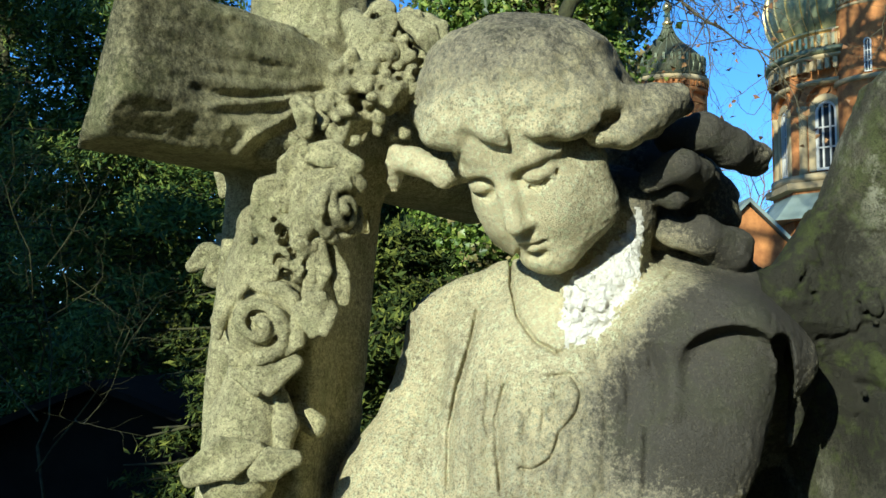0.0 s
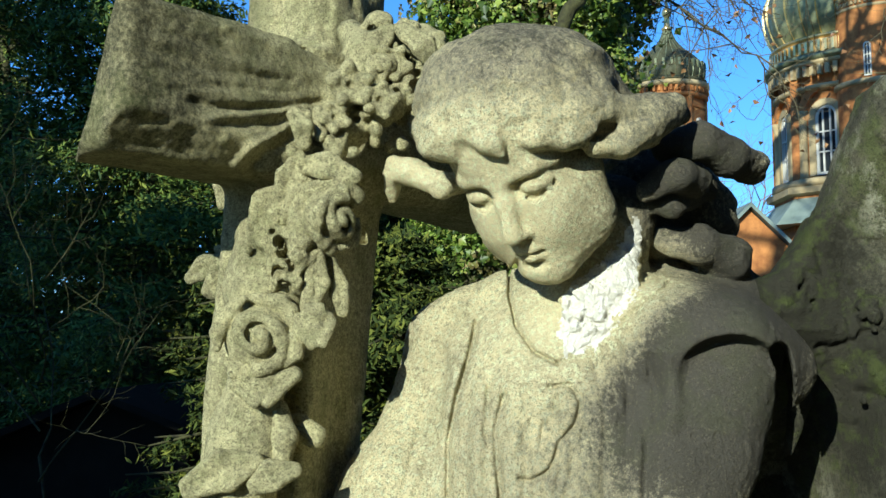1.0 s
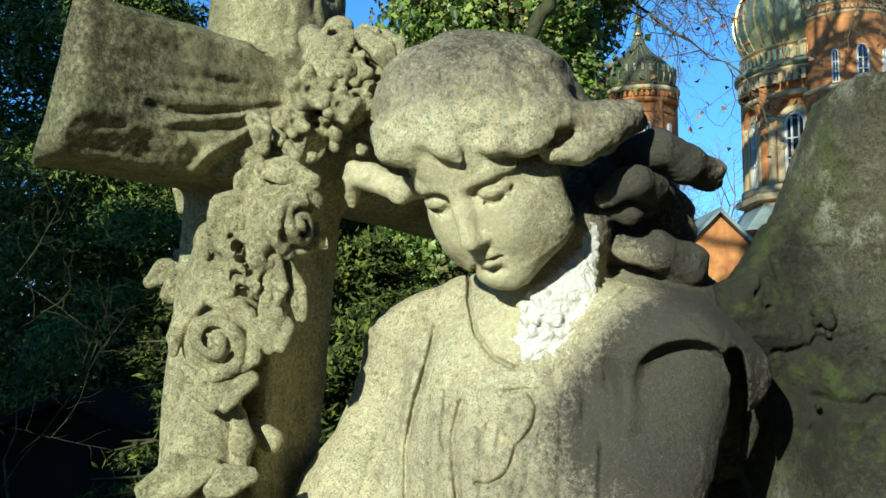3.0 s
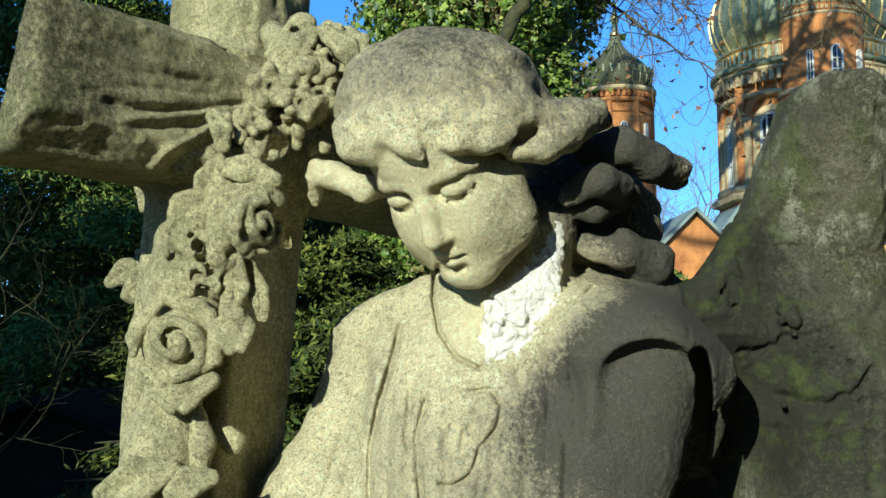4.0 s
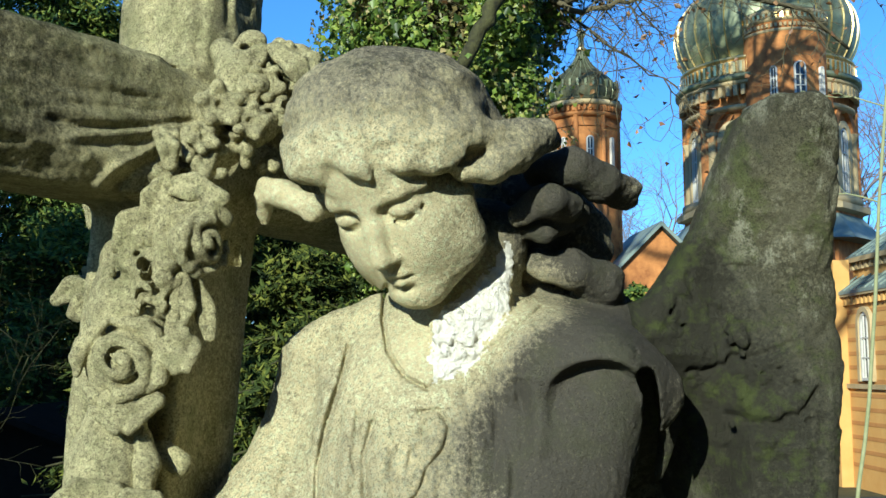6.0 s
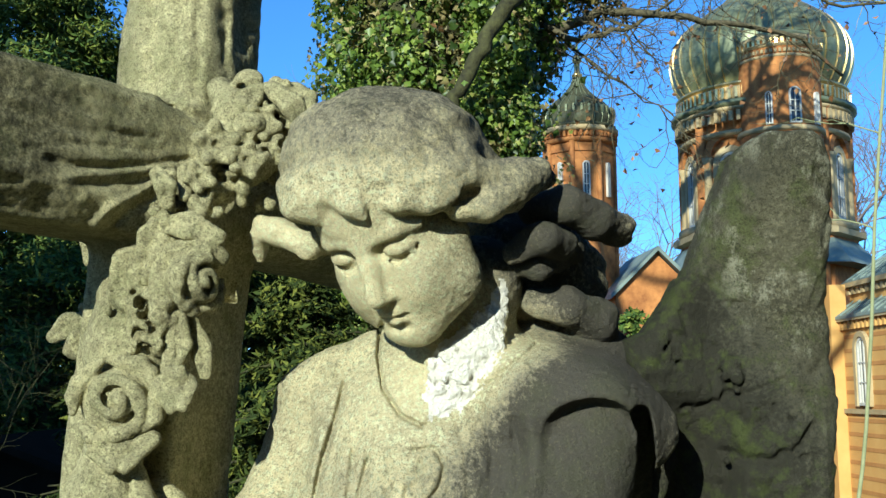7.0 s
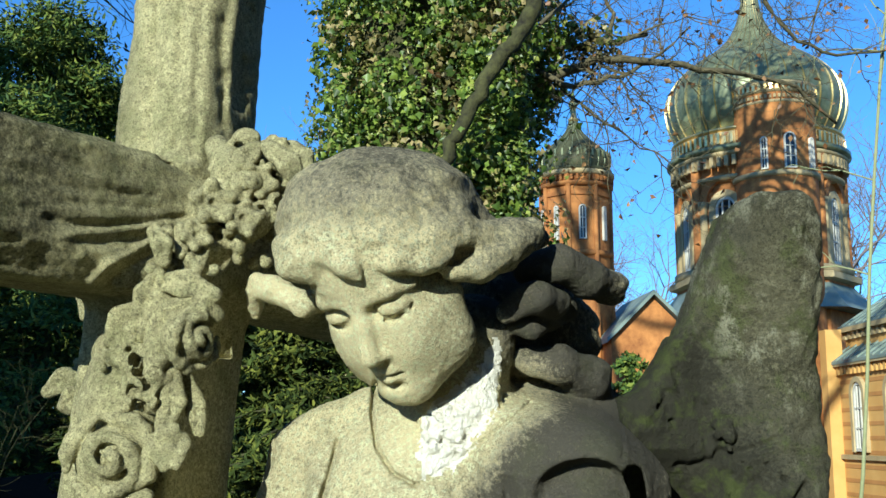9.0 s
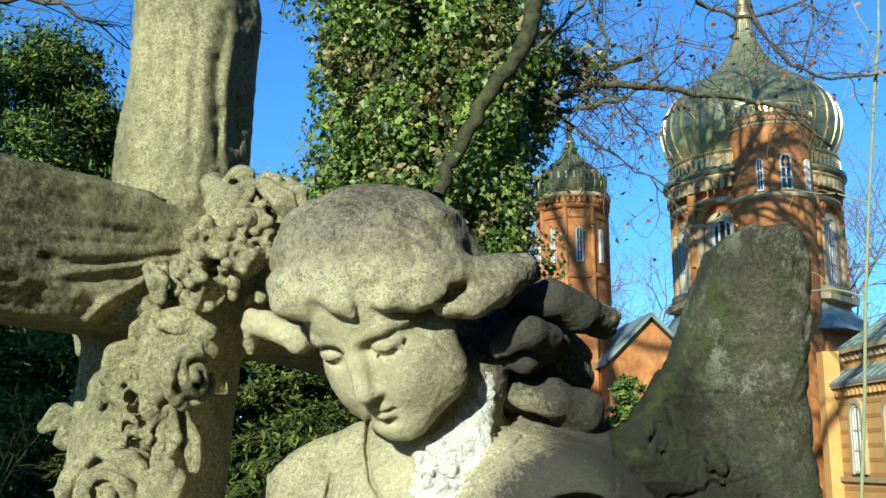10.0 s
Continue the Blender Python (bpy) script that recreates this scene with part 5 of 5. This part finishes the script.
    for i in range(12):
        boxes("brick_band", [(on_wall(L / 2 + 0.2, 0.0, z1 - 0.42 - i * 0.36), (L / 2 - 0.2, 0.012, 0.05), ang)], BAND, ch)
    for s in (1.6, 3.6, 5.6):
        if s < L - 0.5:
            arched_window(ch, on_wall(s, 0.004, z1 - 2.2), n, 0.62, 1.75, 2, None, 0.14)
    return ch


def arched_blind(parent, at, out, w):
    """A proud half-round brick arch over a window."""
    n = Vector((out[0], out[1], 0))
    s = Vector((-n.y, n.x, 0))
    v, f, k = [], [], 12
    for i in range(k + 1):
        a = math.pi * i / k
        for r in (w * 0.72, w):
            for d in (0.0, 0.14):
                v.append(tuple(Vector(at) + s * r * math.cos(a) + Vector((0, 0, r * math.sin(a))) + n * d))
    for i in range(k):
        o, p = 4 * i, 4 * i + 4
        f += [(o + 1, p + 1, p + 3, o + 3), (o, o + 1, p + 1, p)[::-1], (o + 2, o + 3, p + 3, p + 2)]
    mesh_object("arch", v, f, BRICK, parent)


chapel()


# ---- trees ----
rng = np.random.RandomState(7)


def leaf_cloud(name, pts, size, aspect, mat, parent=None, droop=0.0, out=None, label="", fold=0.3, lobed=False):
    """Many small folded leaves, each of two triangles, at the given points."""
    n = len(pts)
    if out is None:
        out = rng.normal(size=(n, 3))
    nrm = out + 0.7 * rng.normal(size=(n, 3)) * (np.linalg.norm(out, axis=1, keepdims=True) + 1e-6)
    nrm /= np.linalg.norm(nrm, axis=1, keepdims=True) + 1e-9
    d = rng.normal(size=(n, 3))
    d[:, 2] -= droop
    d -= nrm * (d * nrm).sum(1, keepdims=True)
    d /= np.linalg.norm(d, axis=1, keepdims=True) + 1e-9
    s = np.cross(nrm, d)
    L = size * (0.55 + 0.9 * rng.rand(n, 1))
    w = L * aspect
    base, tip = pts - d * L * 0.5, pts + d * L * 0.5
    mid = pts - d * L * 0.08 - nrm * w * fold
    if lobed:
        low, neck = pts - d * L * 0.12 - nrm * w * fold, pts + d * L * 0.1 - nrm * w * fold * 0.4
        v = np.stack([base + d * L * 0.12, low + s * w * 0.62, neck + s * w * 0.3, tip, neck - s * w * 0.3, low - s * w * 0.62], 1).reshape(-1, 3)
        o = 6 * np.arange(n)
        tri = np.stack([o, o + 1, o + 2, o, o + 2, o + 3, o, o + 3, o + 4, o, o + 4, o + 5], 1).reshape(-1, 3)
    else:
        v = np.stack([base, mid + s * w * 0.5, tip, mid - s * w * 0.5], 1).reshape(-1, 3)
        o = 4 * np.arange(n)
        tri = np.stack([o, o + 1, o + 2, o, o + 2, o + 3], 1).reshape(-1, 3)
    me = bpy.data.meshes.new(name)
    me.vertices.add(len(v))
    me.vertices.foreach_set("co", v.astype(np.float32).ravel())
    me.loops.add(tri.size)
    me.loops.foreach_set("vertex_index", tri.astype(np.int32).ravel())
    me.polygons.add(len(tri))
    me.polygons.foreach_set("loop_start", np.arange(0, tri.size, 3, dtype=np.int32))
    me.materials.append(mat)
    me.update(calc_edges=True)
    ob = new(name, me)
    ob.parent = parent
    if label:
        tagged(ob, label)
    tagged(ob, kind="stuff")
    return ob


class Wood:
    """Collects tapered tubes for one tree."""

    def __init__(self, sides=6):
        self.v, self.f, self.n, self.tips = [], [], sides, []

    def limb(self, pts, r0, r1):
        pts = [Vector(p) for p in pts]
        k, n = len(pts), self.n
        o = len(self.v)
        for i, p in enumerate(pts):
            d = (pts[min(i + 1, k - 1)] - pts[max(i - 1, 0)]).normalized()
            u = d.orthogonal().normalized()
            w = d.cross(u)
            r = r0 + (r1 - r0) * i / (k - 1)
            for j in range(n):
                a = 2 * math.pi * j / n
                self.v.append(tuple(p + (u * math.cos(a) + w * math.sin(a)) * r))
        for i in range(k - 1):
            for j in range(n):
                self.f.append((o + i * n + j, o + i * n + (j + 1) % n, o + (i + 1) * n + (j + 1) % n, o + (i + 1) * n + j))
        self.f.append(tuple(o + (k - 1) * n + j for j in range(n)))

    def grow(self, start, way, length, r, depth, bend=0.3, rise=0.1, kids=4):
        """A crooked branch and its side branches."""
        p, d = Vector(start), Vector(way).normalized()
        pts = [p.copy()]
        steps = 5
        spots = []
        for i in range(steps):
            d = (d + Vector(rng.normal(size=3)) * bend * 0.5 + Vector((0, 0, rise * 0.3))).normalized()
            p = p + d * length / steps
            pts.append(p.copy())
            spots.append((p.copy(), d.copy(), i))
        self.limb(pts, r, r * 0.45)
        if depth <= 0:
            self.tips.append(tuple(p))
            return
        for c in range(kids):
            q, e, i = spots[min(steps - 1, 1 + c * (steps - 1) // max(1, kids - 1))]
            side = e.cross(Vector(rng.normal(size=3))).normalized()
            self.grow(q, e * 0.7 + side * 0.8, length * (0.45 + 0.25 * rng.rand()), r * (0.62 - 0.05 * i), depth - 1, bend, rise, kids)

    def mesh(self, name, mat, parent=None, label=""):
        return mesh_object(name, self.v, self.f, mat, parent, True, label)


def jag(pts, steps, amount):
    """Points along a crooked line through pts."""
    out = []
    for a, b in zip(pts[:-1], pts[1:]):
        a, b = Vector(a), Vector(b)
        for i in range(steps):
            out.append(a.lerp(b, i / steps) + Vector(rng.normal(size=3)) * amount * (i > 0))
    return out + [Vector(pts[-1])]


def ivy_tree():
    tree = tagged(empty("ivy_tree"), "tall tree overgrown with glossy ivy, bare crooked limbs above", "tree")
    base = (0.51, 8.20, 1.77)
    w = Wood(8)
    w.limb(jag([(base[0], 8.4, 0), (base[0] + 0.1, 8.5, 2.5), (base[0] + 0.3, 8.6, 5.0), (base[0] + 0.3, 8.6, 8.0)], 4, 0.03), 0.42, 0.22)
    w.limb(jag([(0.63, 7.12, 3.43), (0.72, 7.12, 3.65), (0.84, 7.12, 3.90), (0.98, 7.12, 4.14), (1.14, 7.12, 4.37), (1.26, 7.12, 4.57), (1.30, 7.12, 4.78), (1.35, 7.20, 6.30)], 4, 0.012), 0.045, 0.066)
    w.mesh("trunk", BARK, tree)
    # added dark core, so that no sky shows through the leaves
    w = Wood(14)
    w.limb([(base[0] + 0.02 + 0.02 * z + 0.05 * math.sin(z * 2.3), 8.4, z) for z in np.arange(0, 7.9, 0.3)], 0.52, 0.50)
    w.mesh("ivy_core", BARK, tree, "dark filler tube inside the ivy, blocking sky between the leaves")
    # ivy all round the trunk: hanging clumps of leaves with dark hollows between them
    n = 1020
    th = rng.rand(n) * 2 * math.pi
    z = rng.rand(n) ** 0.9 * 7.5
    rad = 0.52 + 0.42 * rng.rand(n) + 0.12 * np.sin(z * 3.1 + th)
    cen = np.stack([base[0] + 0.02 + 0.02 * z + rad * np.cos(th), 8.4 + rad * np.sin(th), z], 1)
    n = 120
    bulge = np.stack([rng.uniform(0.94, 1.23, n), rng.uniform(7.60, 7.95, n), rng.uniform(2.83, 4.80, n)], 1)
    cen, th = np.concatenate([cen, bulge]), np.concatenate([th, np.full(n, -1.2)])
    pts, outs, small, small_out = [], [], [], []
    for c, a in zip(cen, th):
        k = int(60 + 90 * rng.rand())
        q = rng.normal(size=(k, 3))
        q /= np.linalg.norm(q, axis=1, keepdims=True)
        s = (0.10 + 0.12 * rng.rand()) * np.array((1, 1, 1.5))
        big = rng.rand(k) < 0.45
        p, o = c + q * s * (0.75 + 0.45 * rng.rand(k, 1)), q + np.array((math.cos(a), math.sin(a), 0.35))
        pts.append(p[big])
        outs.append(o[big])
        small.append(p[~big])
        small_out.append(o[~big])
    leaf_cloud("ivy", np.concatenate(pts), 0.060, 0.85, IVY, tree, 0.8, np.concatenate(outs), "dense glossy ivy leaves, some browned", 0.25, True)
    leaf_cloud("young_ivy", np.concatenate(small), 0.040, 0.8, IVY, tree, 0.6, np.concatenate(small_out), "small glossy ivy leaves", 0.3, True)
    # bare limbs reaching out over the path
    w = Wood(6)
    for p, r0, r1 in (([(1.27, 8.20, 4.29), (1.41, 8.00, 4.33), (1.68, 8.00, 4.44), (1.94, 8.00, 4.55), (2.16, 8.00, 4.53), (2.59, 8.10, 4.54), (3.11, 8.30, 4.55), (3.70, 8.60, 4.55), (4.11, 8.80, 4.30)], 0.045, 0.014),
                      ([(1.37, 8.00, 4.45), (1.59, 7.90, 4.29), (1.87, 7.90, 4.31), (2.16, 8.00, 4.44), (2.41, 8.10, 4.62), (2.72, 8.30, 4.93)], 0.026, 0.008),
                      ([(1.39, 8.10, 4.55), (1.66, 8.10, 4.67), (1.97, 8.10, 4.71), (2.34, 8.20, 4.82)], 0.035, 0.02),
                      ([(1.56, 8.00, 4.34), (1.84, 8.00, 4.10), (2.16, 8.10, 3.93), (2.41, 8.20, 3.80)], 0.012, 0.004),
                      ([(2.01, 8.10, 4.70), (2.08, 8.20, 4.98), (1.99, 8.30, 5.25), (1.98, 8.40, 5.69)], 0.02, 0.01),
                      ([(1.38, 7.60, 4.64), (1.65, 7.80, 4.94), (1.88, 8.00, 5.26), (2.02, 8.00, 5.60)], 0.016, 0.008),
                      ([(3.29, 8.60, 5.72), (3.50, 8.60, 5.22), (3.77, 8.70, 4.98), (4.15, 8.80, 4.90), (4.77, 9.00, 5.05)], 0.022, 0.010),
                      ([(4.03, 8.80, 5.94), (4.04, 8.80, 5.41), (3.91, 8.80, 5.00)], 0.014, 0.006),
                      ([(2.80, 8.60, 5.81), (2.95, 8.60, 5.48), (3.26, 8.60, 5.36), (3.70, 8.70, 5.47), (4.27, 8.80, 5.79)], 0.022, 0.01)):
        q = jag(p, 3, 0.014)
        w.limb(q, r0, r1)
        for i in range(2, len(q) - 1, 2):
            d = (q[i + 1] - q[i]).normalized()
            for rep_ in range(3):
                side = Vector(rng.normal(size=3))
                side.y *= 0.5
                w.grow(q[i], d * 0.6 + side.normalized() * 0.8, 0.3 + 0.4 * rng.rand(), max(0.0055, r1 * 0.5), 2, 0.55, 0.05, 4)
    w.mesh("bare_limb", TWIG, tree, "bare crooked grey-brown limbs and twigs")
    tips = np.array(w.tips)
    pick = tips[rng.rand(len(tips)) < 0.22]
    leaf_cloud("dry_leaf", pick + rng.normal(size=pick.shape) * 0.02, 0.05, 0.7, DRY, tree, 0.5, None, "withered brown leaves")
    # ivy that has climbed onto the first limb
    c = np.concatenate([np.array(p) + rng.normal(size=(90, 3)) * np.array((0.11, 0.12, 0.07)) for p in ((1.47, 8.05, 4.63), (1.63, 8.05, 4.72), (1.78, 8.05, 4.73), (1.47, 8.05, 4.47), (1.89, 8.05, 4.69), (1.37, 8.05, 4.26), (1.39, 8.05, 4.00), (1.36, 8.05, 3.73), (0.75, 7.40, 3.59), (0.81, 7.40, 3.74), (0.94, 7.35, 4.02), (1.15, 7.35, 4.41))])
    leaf_cloud("limb_ivy", c, 0.06, 0.85, IVY, tree, 0.4, None, "", 0.3, True)


ivy_tree()


def conifer(name, label, at, height, spread, mat, count, size, aspect, dense=1.0, seed=1, low=0.0, trunk=0.12, category="tree"):
    """A conifer: trunk, tiers of drooping boughs and sprays of needles along them."""
    r = np.random.RandomState(seed)
    tree = tagged(empty(name), label, category, "evergreens round the grave")
    w = Wood(6)
    w.limb(jag([(at[0], at[1], 0), (at[0] + 0.05, at[1], height * 0.5), (at[0], at[1], height * 0.97)], 4, 0.03), trunk, 0.02)
    pts, outs = [], []
    boughs = int(90 * dense)
    per = count // boughs
    for i in range(boughs):
        t = low + (1 - low) * ((i + r.rand()) / boughs)
        a = r.rand() * 6.283
        L = spread * (1 - t) ** 0.6 * (0.6 + 0.55 * r.rand()) + 0.15
        d = np.array((math.cos(a), math.sin(a), 0.12 - 0.25 * r.rand()))
        s = np.array((at[0], at[1], t * height))
        w.limb([tuple(s), tuple(s + d * L * 0.5 + (0, 0, 0.03)), tuple(s + d * L)], 0.018, 0.005)
        u = r.rand(per) ** 0.6
        side = r.normal(size=(per, 3)) * np.array((0.16, 0.16, 0.07)) * spread * 0.75
        p = s + d * L * u[:, None] + side * (1.1 - 0.6 * u[:, None])
        p[:, 2] -= 0.12 * u ** 2 * L
        pts.append(p)
        outs.append(np.tile(np.array((d[0] * 0.5, d[1] * 0.5, 0.9)), (per, 1)))
    w.mesh("trunk", BARK, tree)
    leaf_cloud("crown", np.concatenate(pts), size, aspect, mat, tree, 0.3, np.concatenate(outs))
    return tree


YEWS = "dark green yew with drooping needle sprays"
# the first and third yew take lighter thuja colours in place of sunlight
conifer("yew_tree", YEWS, (-2.75, 10.2), 5.6, 2.0, THUJA_AND_SUNLIT_YEW, 70000, 0.075, 0.3, 1.5, 11)
conifer("yew_tree", YEWS, (-0.9, 12.0), 4.6, 1.7, YEW_AND_SHADED_THUJA, 34000, 0.11, 0.26, 1.2, 12)
conifer("yew_tree", YEWS, (-4.6, 11.5), 7.0, 2.4, THUJA_AND_SUNLIT_YEW, 60000, 0.09, 0.3, 1.3, 13)
conifer("yew_tree", YEWS, (-1.9, 14.5), 5.2, 2.3, YEW_AND_SHADED_THUJA, 30000, 0.14, 0.28, 1.2, 14)
conifer("yew_tree", YEWS, (0.8, 15.0), 4.2, 2.0, YEW_AND_SHADED_THUJA, 26000, 0.14, 0.28, 1.2, 15)
for i, (x, y, h) in enumerate(((-7.2, 16.0, 7.5), (-4.3, 17.5, 7.0), (-1.2, 18.5, 6.0))):
    conifer("yew_tree", YEWS, (x, y), h, 2.8, YEW_AND_SHADED_THUJA, 22000, 0.24, 0.4, 1.5, 90 + i)
# two thuja bushes; the dark yew colours paint in their shade
conifer("shaded_thuja_bush", "thuja bush in dark yew colours that stand in for shade", (-0.28, 6.6), 2.35, 0.75, YEW_AND_SHADED_THUJA, 26000, 0.065, 0.28, 1.1, 16, category="bush")
conifer("shaded_thuja_bush", "thuja bush in dark yew colours that stand in for shade", (-1.15, 7.2), 2.5, 0.8, YEW_AND_SHADED_THUJA, 26000, 0.065, 0.28, 1.1, 17, category="bush")
conifer("thuja_bush", "low thuja bush before the chapel porch", (6.09, 24.00), 4.9, 0.9, THUJA_AND_SUNLIT_YEW, 6000, 0.16, 0.5, 0.8, 18, category="bush").location.z = -1.45
# an added tree, never in view: keeps sun off the lower left background
conifer("yew_tree", "tall dark yew out of view, added to shade the left background", (-6.6, 0.5), 6.3, 2.4, YEW_AND_SHADED_THUJA, 16000, 0.3, 0.5, 1.4, 19)


# unseen yews, added round the camera to darken the fill light
SHADE = "dense dark yew out of view, added to block sky and sun light"
for i, (x, y, h, w) in enumerate(((4.9, 0.6, 11.0, 2.6), (5.2, -3.6, 12.0, 3.0), (2.4, -7.2, 12.0, 3.2), (-10.0, -1.8, 10.7, 3.0), (6.6, 5.0, 8.0, 2.0), (-1.5, -13.0, 11.0, 3.2))):
    conifer("yew_tree", SHADE, (x, y), h, w, YEW_AND_SHADED_THUJA, 20000, 0.36, 0.5, 1.8, 60 + i)


def bare_tree(name, label, at, height, mat, seed, spread=0.5, depth=4, r=0.16, kids=4):
    global rng
    keep, rng = rng, np.random.RandomState(seed)
    tree = tagged(empty(name), label, "tree")
    w = Wood(4)
    w.limb(jag([(at[0], at[1], 0), (at[0], at[1], height * 0.35)], 4, 0.03), r, r * 0.8)
    for i in range(5):
        a = i * 1.26 + rng.rand()
        w.grow((at[0], at[1], height * (0.3 + 0.05 * i)), (math.cos(a) * spread, math.sin(a) * spread, 0.9), height * 0.36, r * 0.55, depth - 1, 0.3, 0.2, kids)
    w.mesh("crown", mat, tree)
    rng = keep
    return tree


FAR = "leafless purplish-grey tree far behind the chapel"
for i, (x, y, h) in enumerate(((9.0, 62, 15), (13.5, 66, 14), (6.0, 70, 15), (25.5, 58, 17), (29, 64, 18), (20, 75, 15), (-4, 60, 17), (-10, 64, 16), (1.5, 66, 13))):
    bare_tree("bare_tree", FAR, (x, y), h, FARTWIG, 40 + i, 0.55, 4, 0.2, 5)
shade_tree = bare_tree("bare_tree", "tall leafless tree whose twigs shade the chapel", (-3.5, 5.4), 25, TWIG, 77, 0.85, 4, 0.45, 5)
w = Wood(6)
q = jag([(-3.5, 5.4, 4.2), (-3.4, 7.2, 5.0), (-3.16, 9.00, 5.51), (-2.71, 9.00, 5.56), (-2.33, 9.00, 5.46), (-2.02, 9.10, 5.30)], 4, 0.02)
w.limb(q, 0.06, 0.008)
for p in q[10:]:
    w.grow(p, (0.8 + 0.3 * rng.normal(), 0.3 * rng.normal(), 0.5 * rng.normal()), 0.55, 0.007, 2, 0.5, 0.0, 3)
w.mesh("low_branch", TWIG, shade_tree)
def tall_tree(at, fork, seed):
    """A bare tree with its crown high over the ivy, whose limbs shade the chapel."""
    global rng
    keep, rng = rng, np.random.RandomState(seed)
    tree = tagged(empty("bare_tree"), "tall leafless tree behind the ivy, its limbs shading the chapel", "tree")
    w = Wood(5)
    w.limb(jag([(*at, 0), (at[0] + 0.1, at[1], fork)], 5, 0.05), 0.26, 0.2)
    for i in range(12):
        a = -1.2 + i * 0.33
        w.grow((at[0], at[1], fork + 0.25 * i), (math.cos(a), math.sin(a) * 0.6, 0.12 + 0.08 * (i % 5)), 5.5, 0.17, 3, 0.35, 0.05, 4)
    w.mesh("crown", TWIG, tree)
    rng = keep


tall_tree((2.3, 20.0), 12.2, 31)
bare_tree("bare_shrub", "leafless shrub with thin pale twigs before dark yews", (-2.45, 6.8), 3.0, BARK, 81, 0.9, 4, 0.013, 4)


def sapling():
    tree = tagged(empty("sapling"), "slender pale-barked sapling with a bare stem", "tree")
    w = Wood(8)
    a, b = (4.61, 9.00, 4.67), (4.24, 9.00, 1.38)
    low = Vector(b) + (Vector(b) - Vector(a)) * 0.6
    q = jag([(low.x, low.y, 0), b, a, (4.80, 9.00, 6.05), (4.92, 9.00, 6.83)], 4, 0.008)
    w.limb(q, 0.019, 0.010)
    for i in range(6, len(q) - 1):
        w.grow(q[i], (rng.normal(), rng.normal() * 0.5, 0.8), 0.7, 0.008, 1, 0.4, 0.1, 3)
    w.mesh("trunk", SAPLING, tree)


sapling()


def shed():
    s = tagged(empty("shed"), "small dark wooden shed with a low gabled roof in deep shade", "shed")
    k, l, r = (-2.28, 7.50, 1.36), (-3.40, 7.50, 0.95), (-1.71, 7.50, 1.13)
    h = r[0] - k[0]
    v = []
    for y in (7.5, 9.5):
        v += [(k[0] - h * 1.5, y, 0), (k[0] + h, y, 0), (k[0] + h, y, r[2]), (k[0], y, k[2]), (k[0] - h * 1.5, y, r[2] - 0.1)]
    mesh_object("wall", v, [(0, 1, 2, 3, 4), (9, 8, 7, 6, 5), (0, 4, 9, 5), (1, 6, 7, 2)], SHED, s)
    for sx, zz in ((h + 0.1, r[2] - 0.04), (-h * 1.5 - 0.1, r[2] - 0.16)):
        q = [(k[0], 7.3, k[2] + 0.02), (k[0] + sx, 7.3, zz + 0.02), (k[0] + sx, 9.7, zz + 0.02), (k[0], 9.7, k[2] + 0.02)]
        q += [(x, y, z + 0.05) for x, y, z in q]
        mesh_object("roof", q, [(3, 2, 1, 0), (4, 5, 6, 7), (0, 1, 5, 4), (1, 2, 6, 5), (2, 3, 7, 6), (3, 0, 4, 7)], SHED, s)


shed()
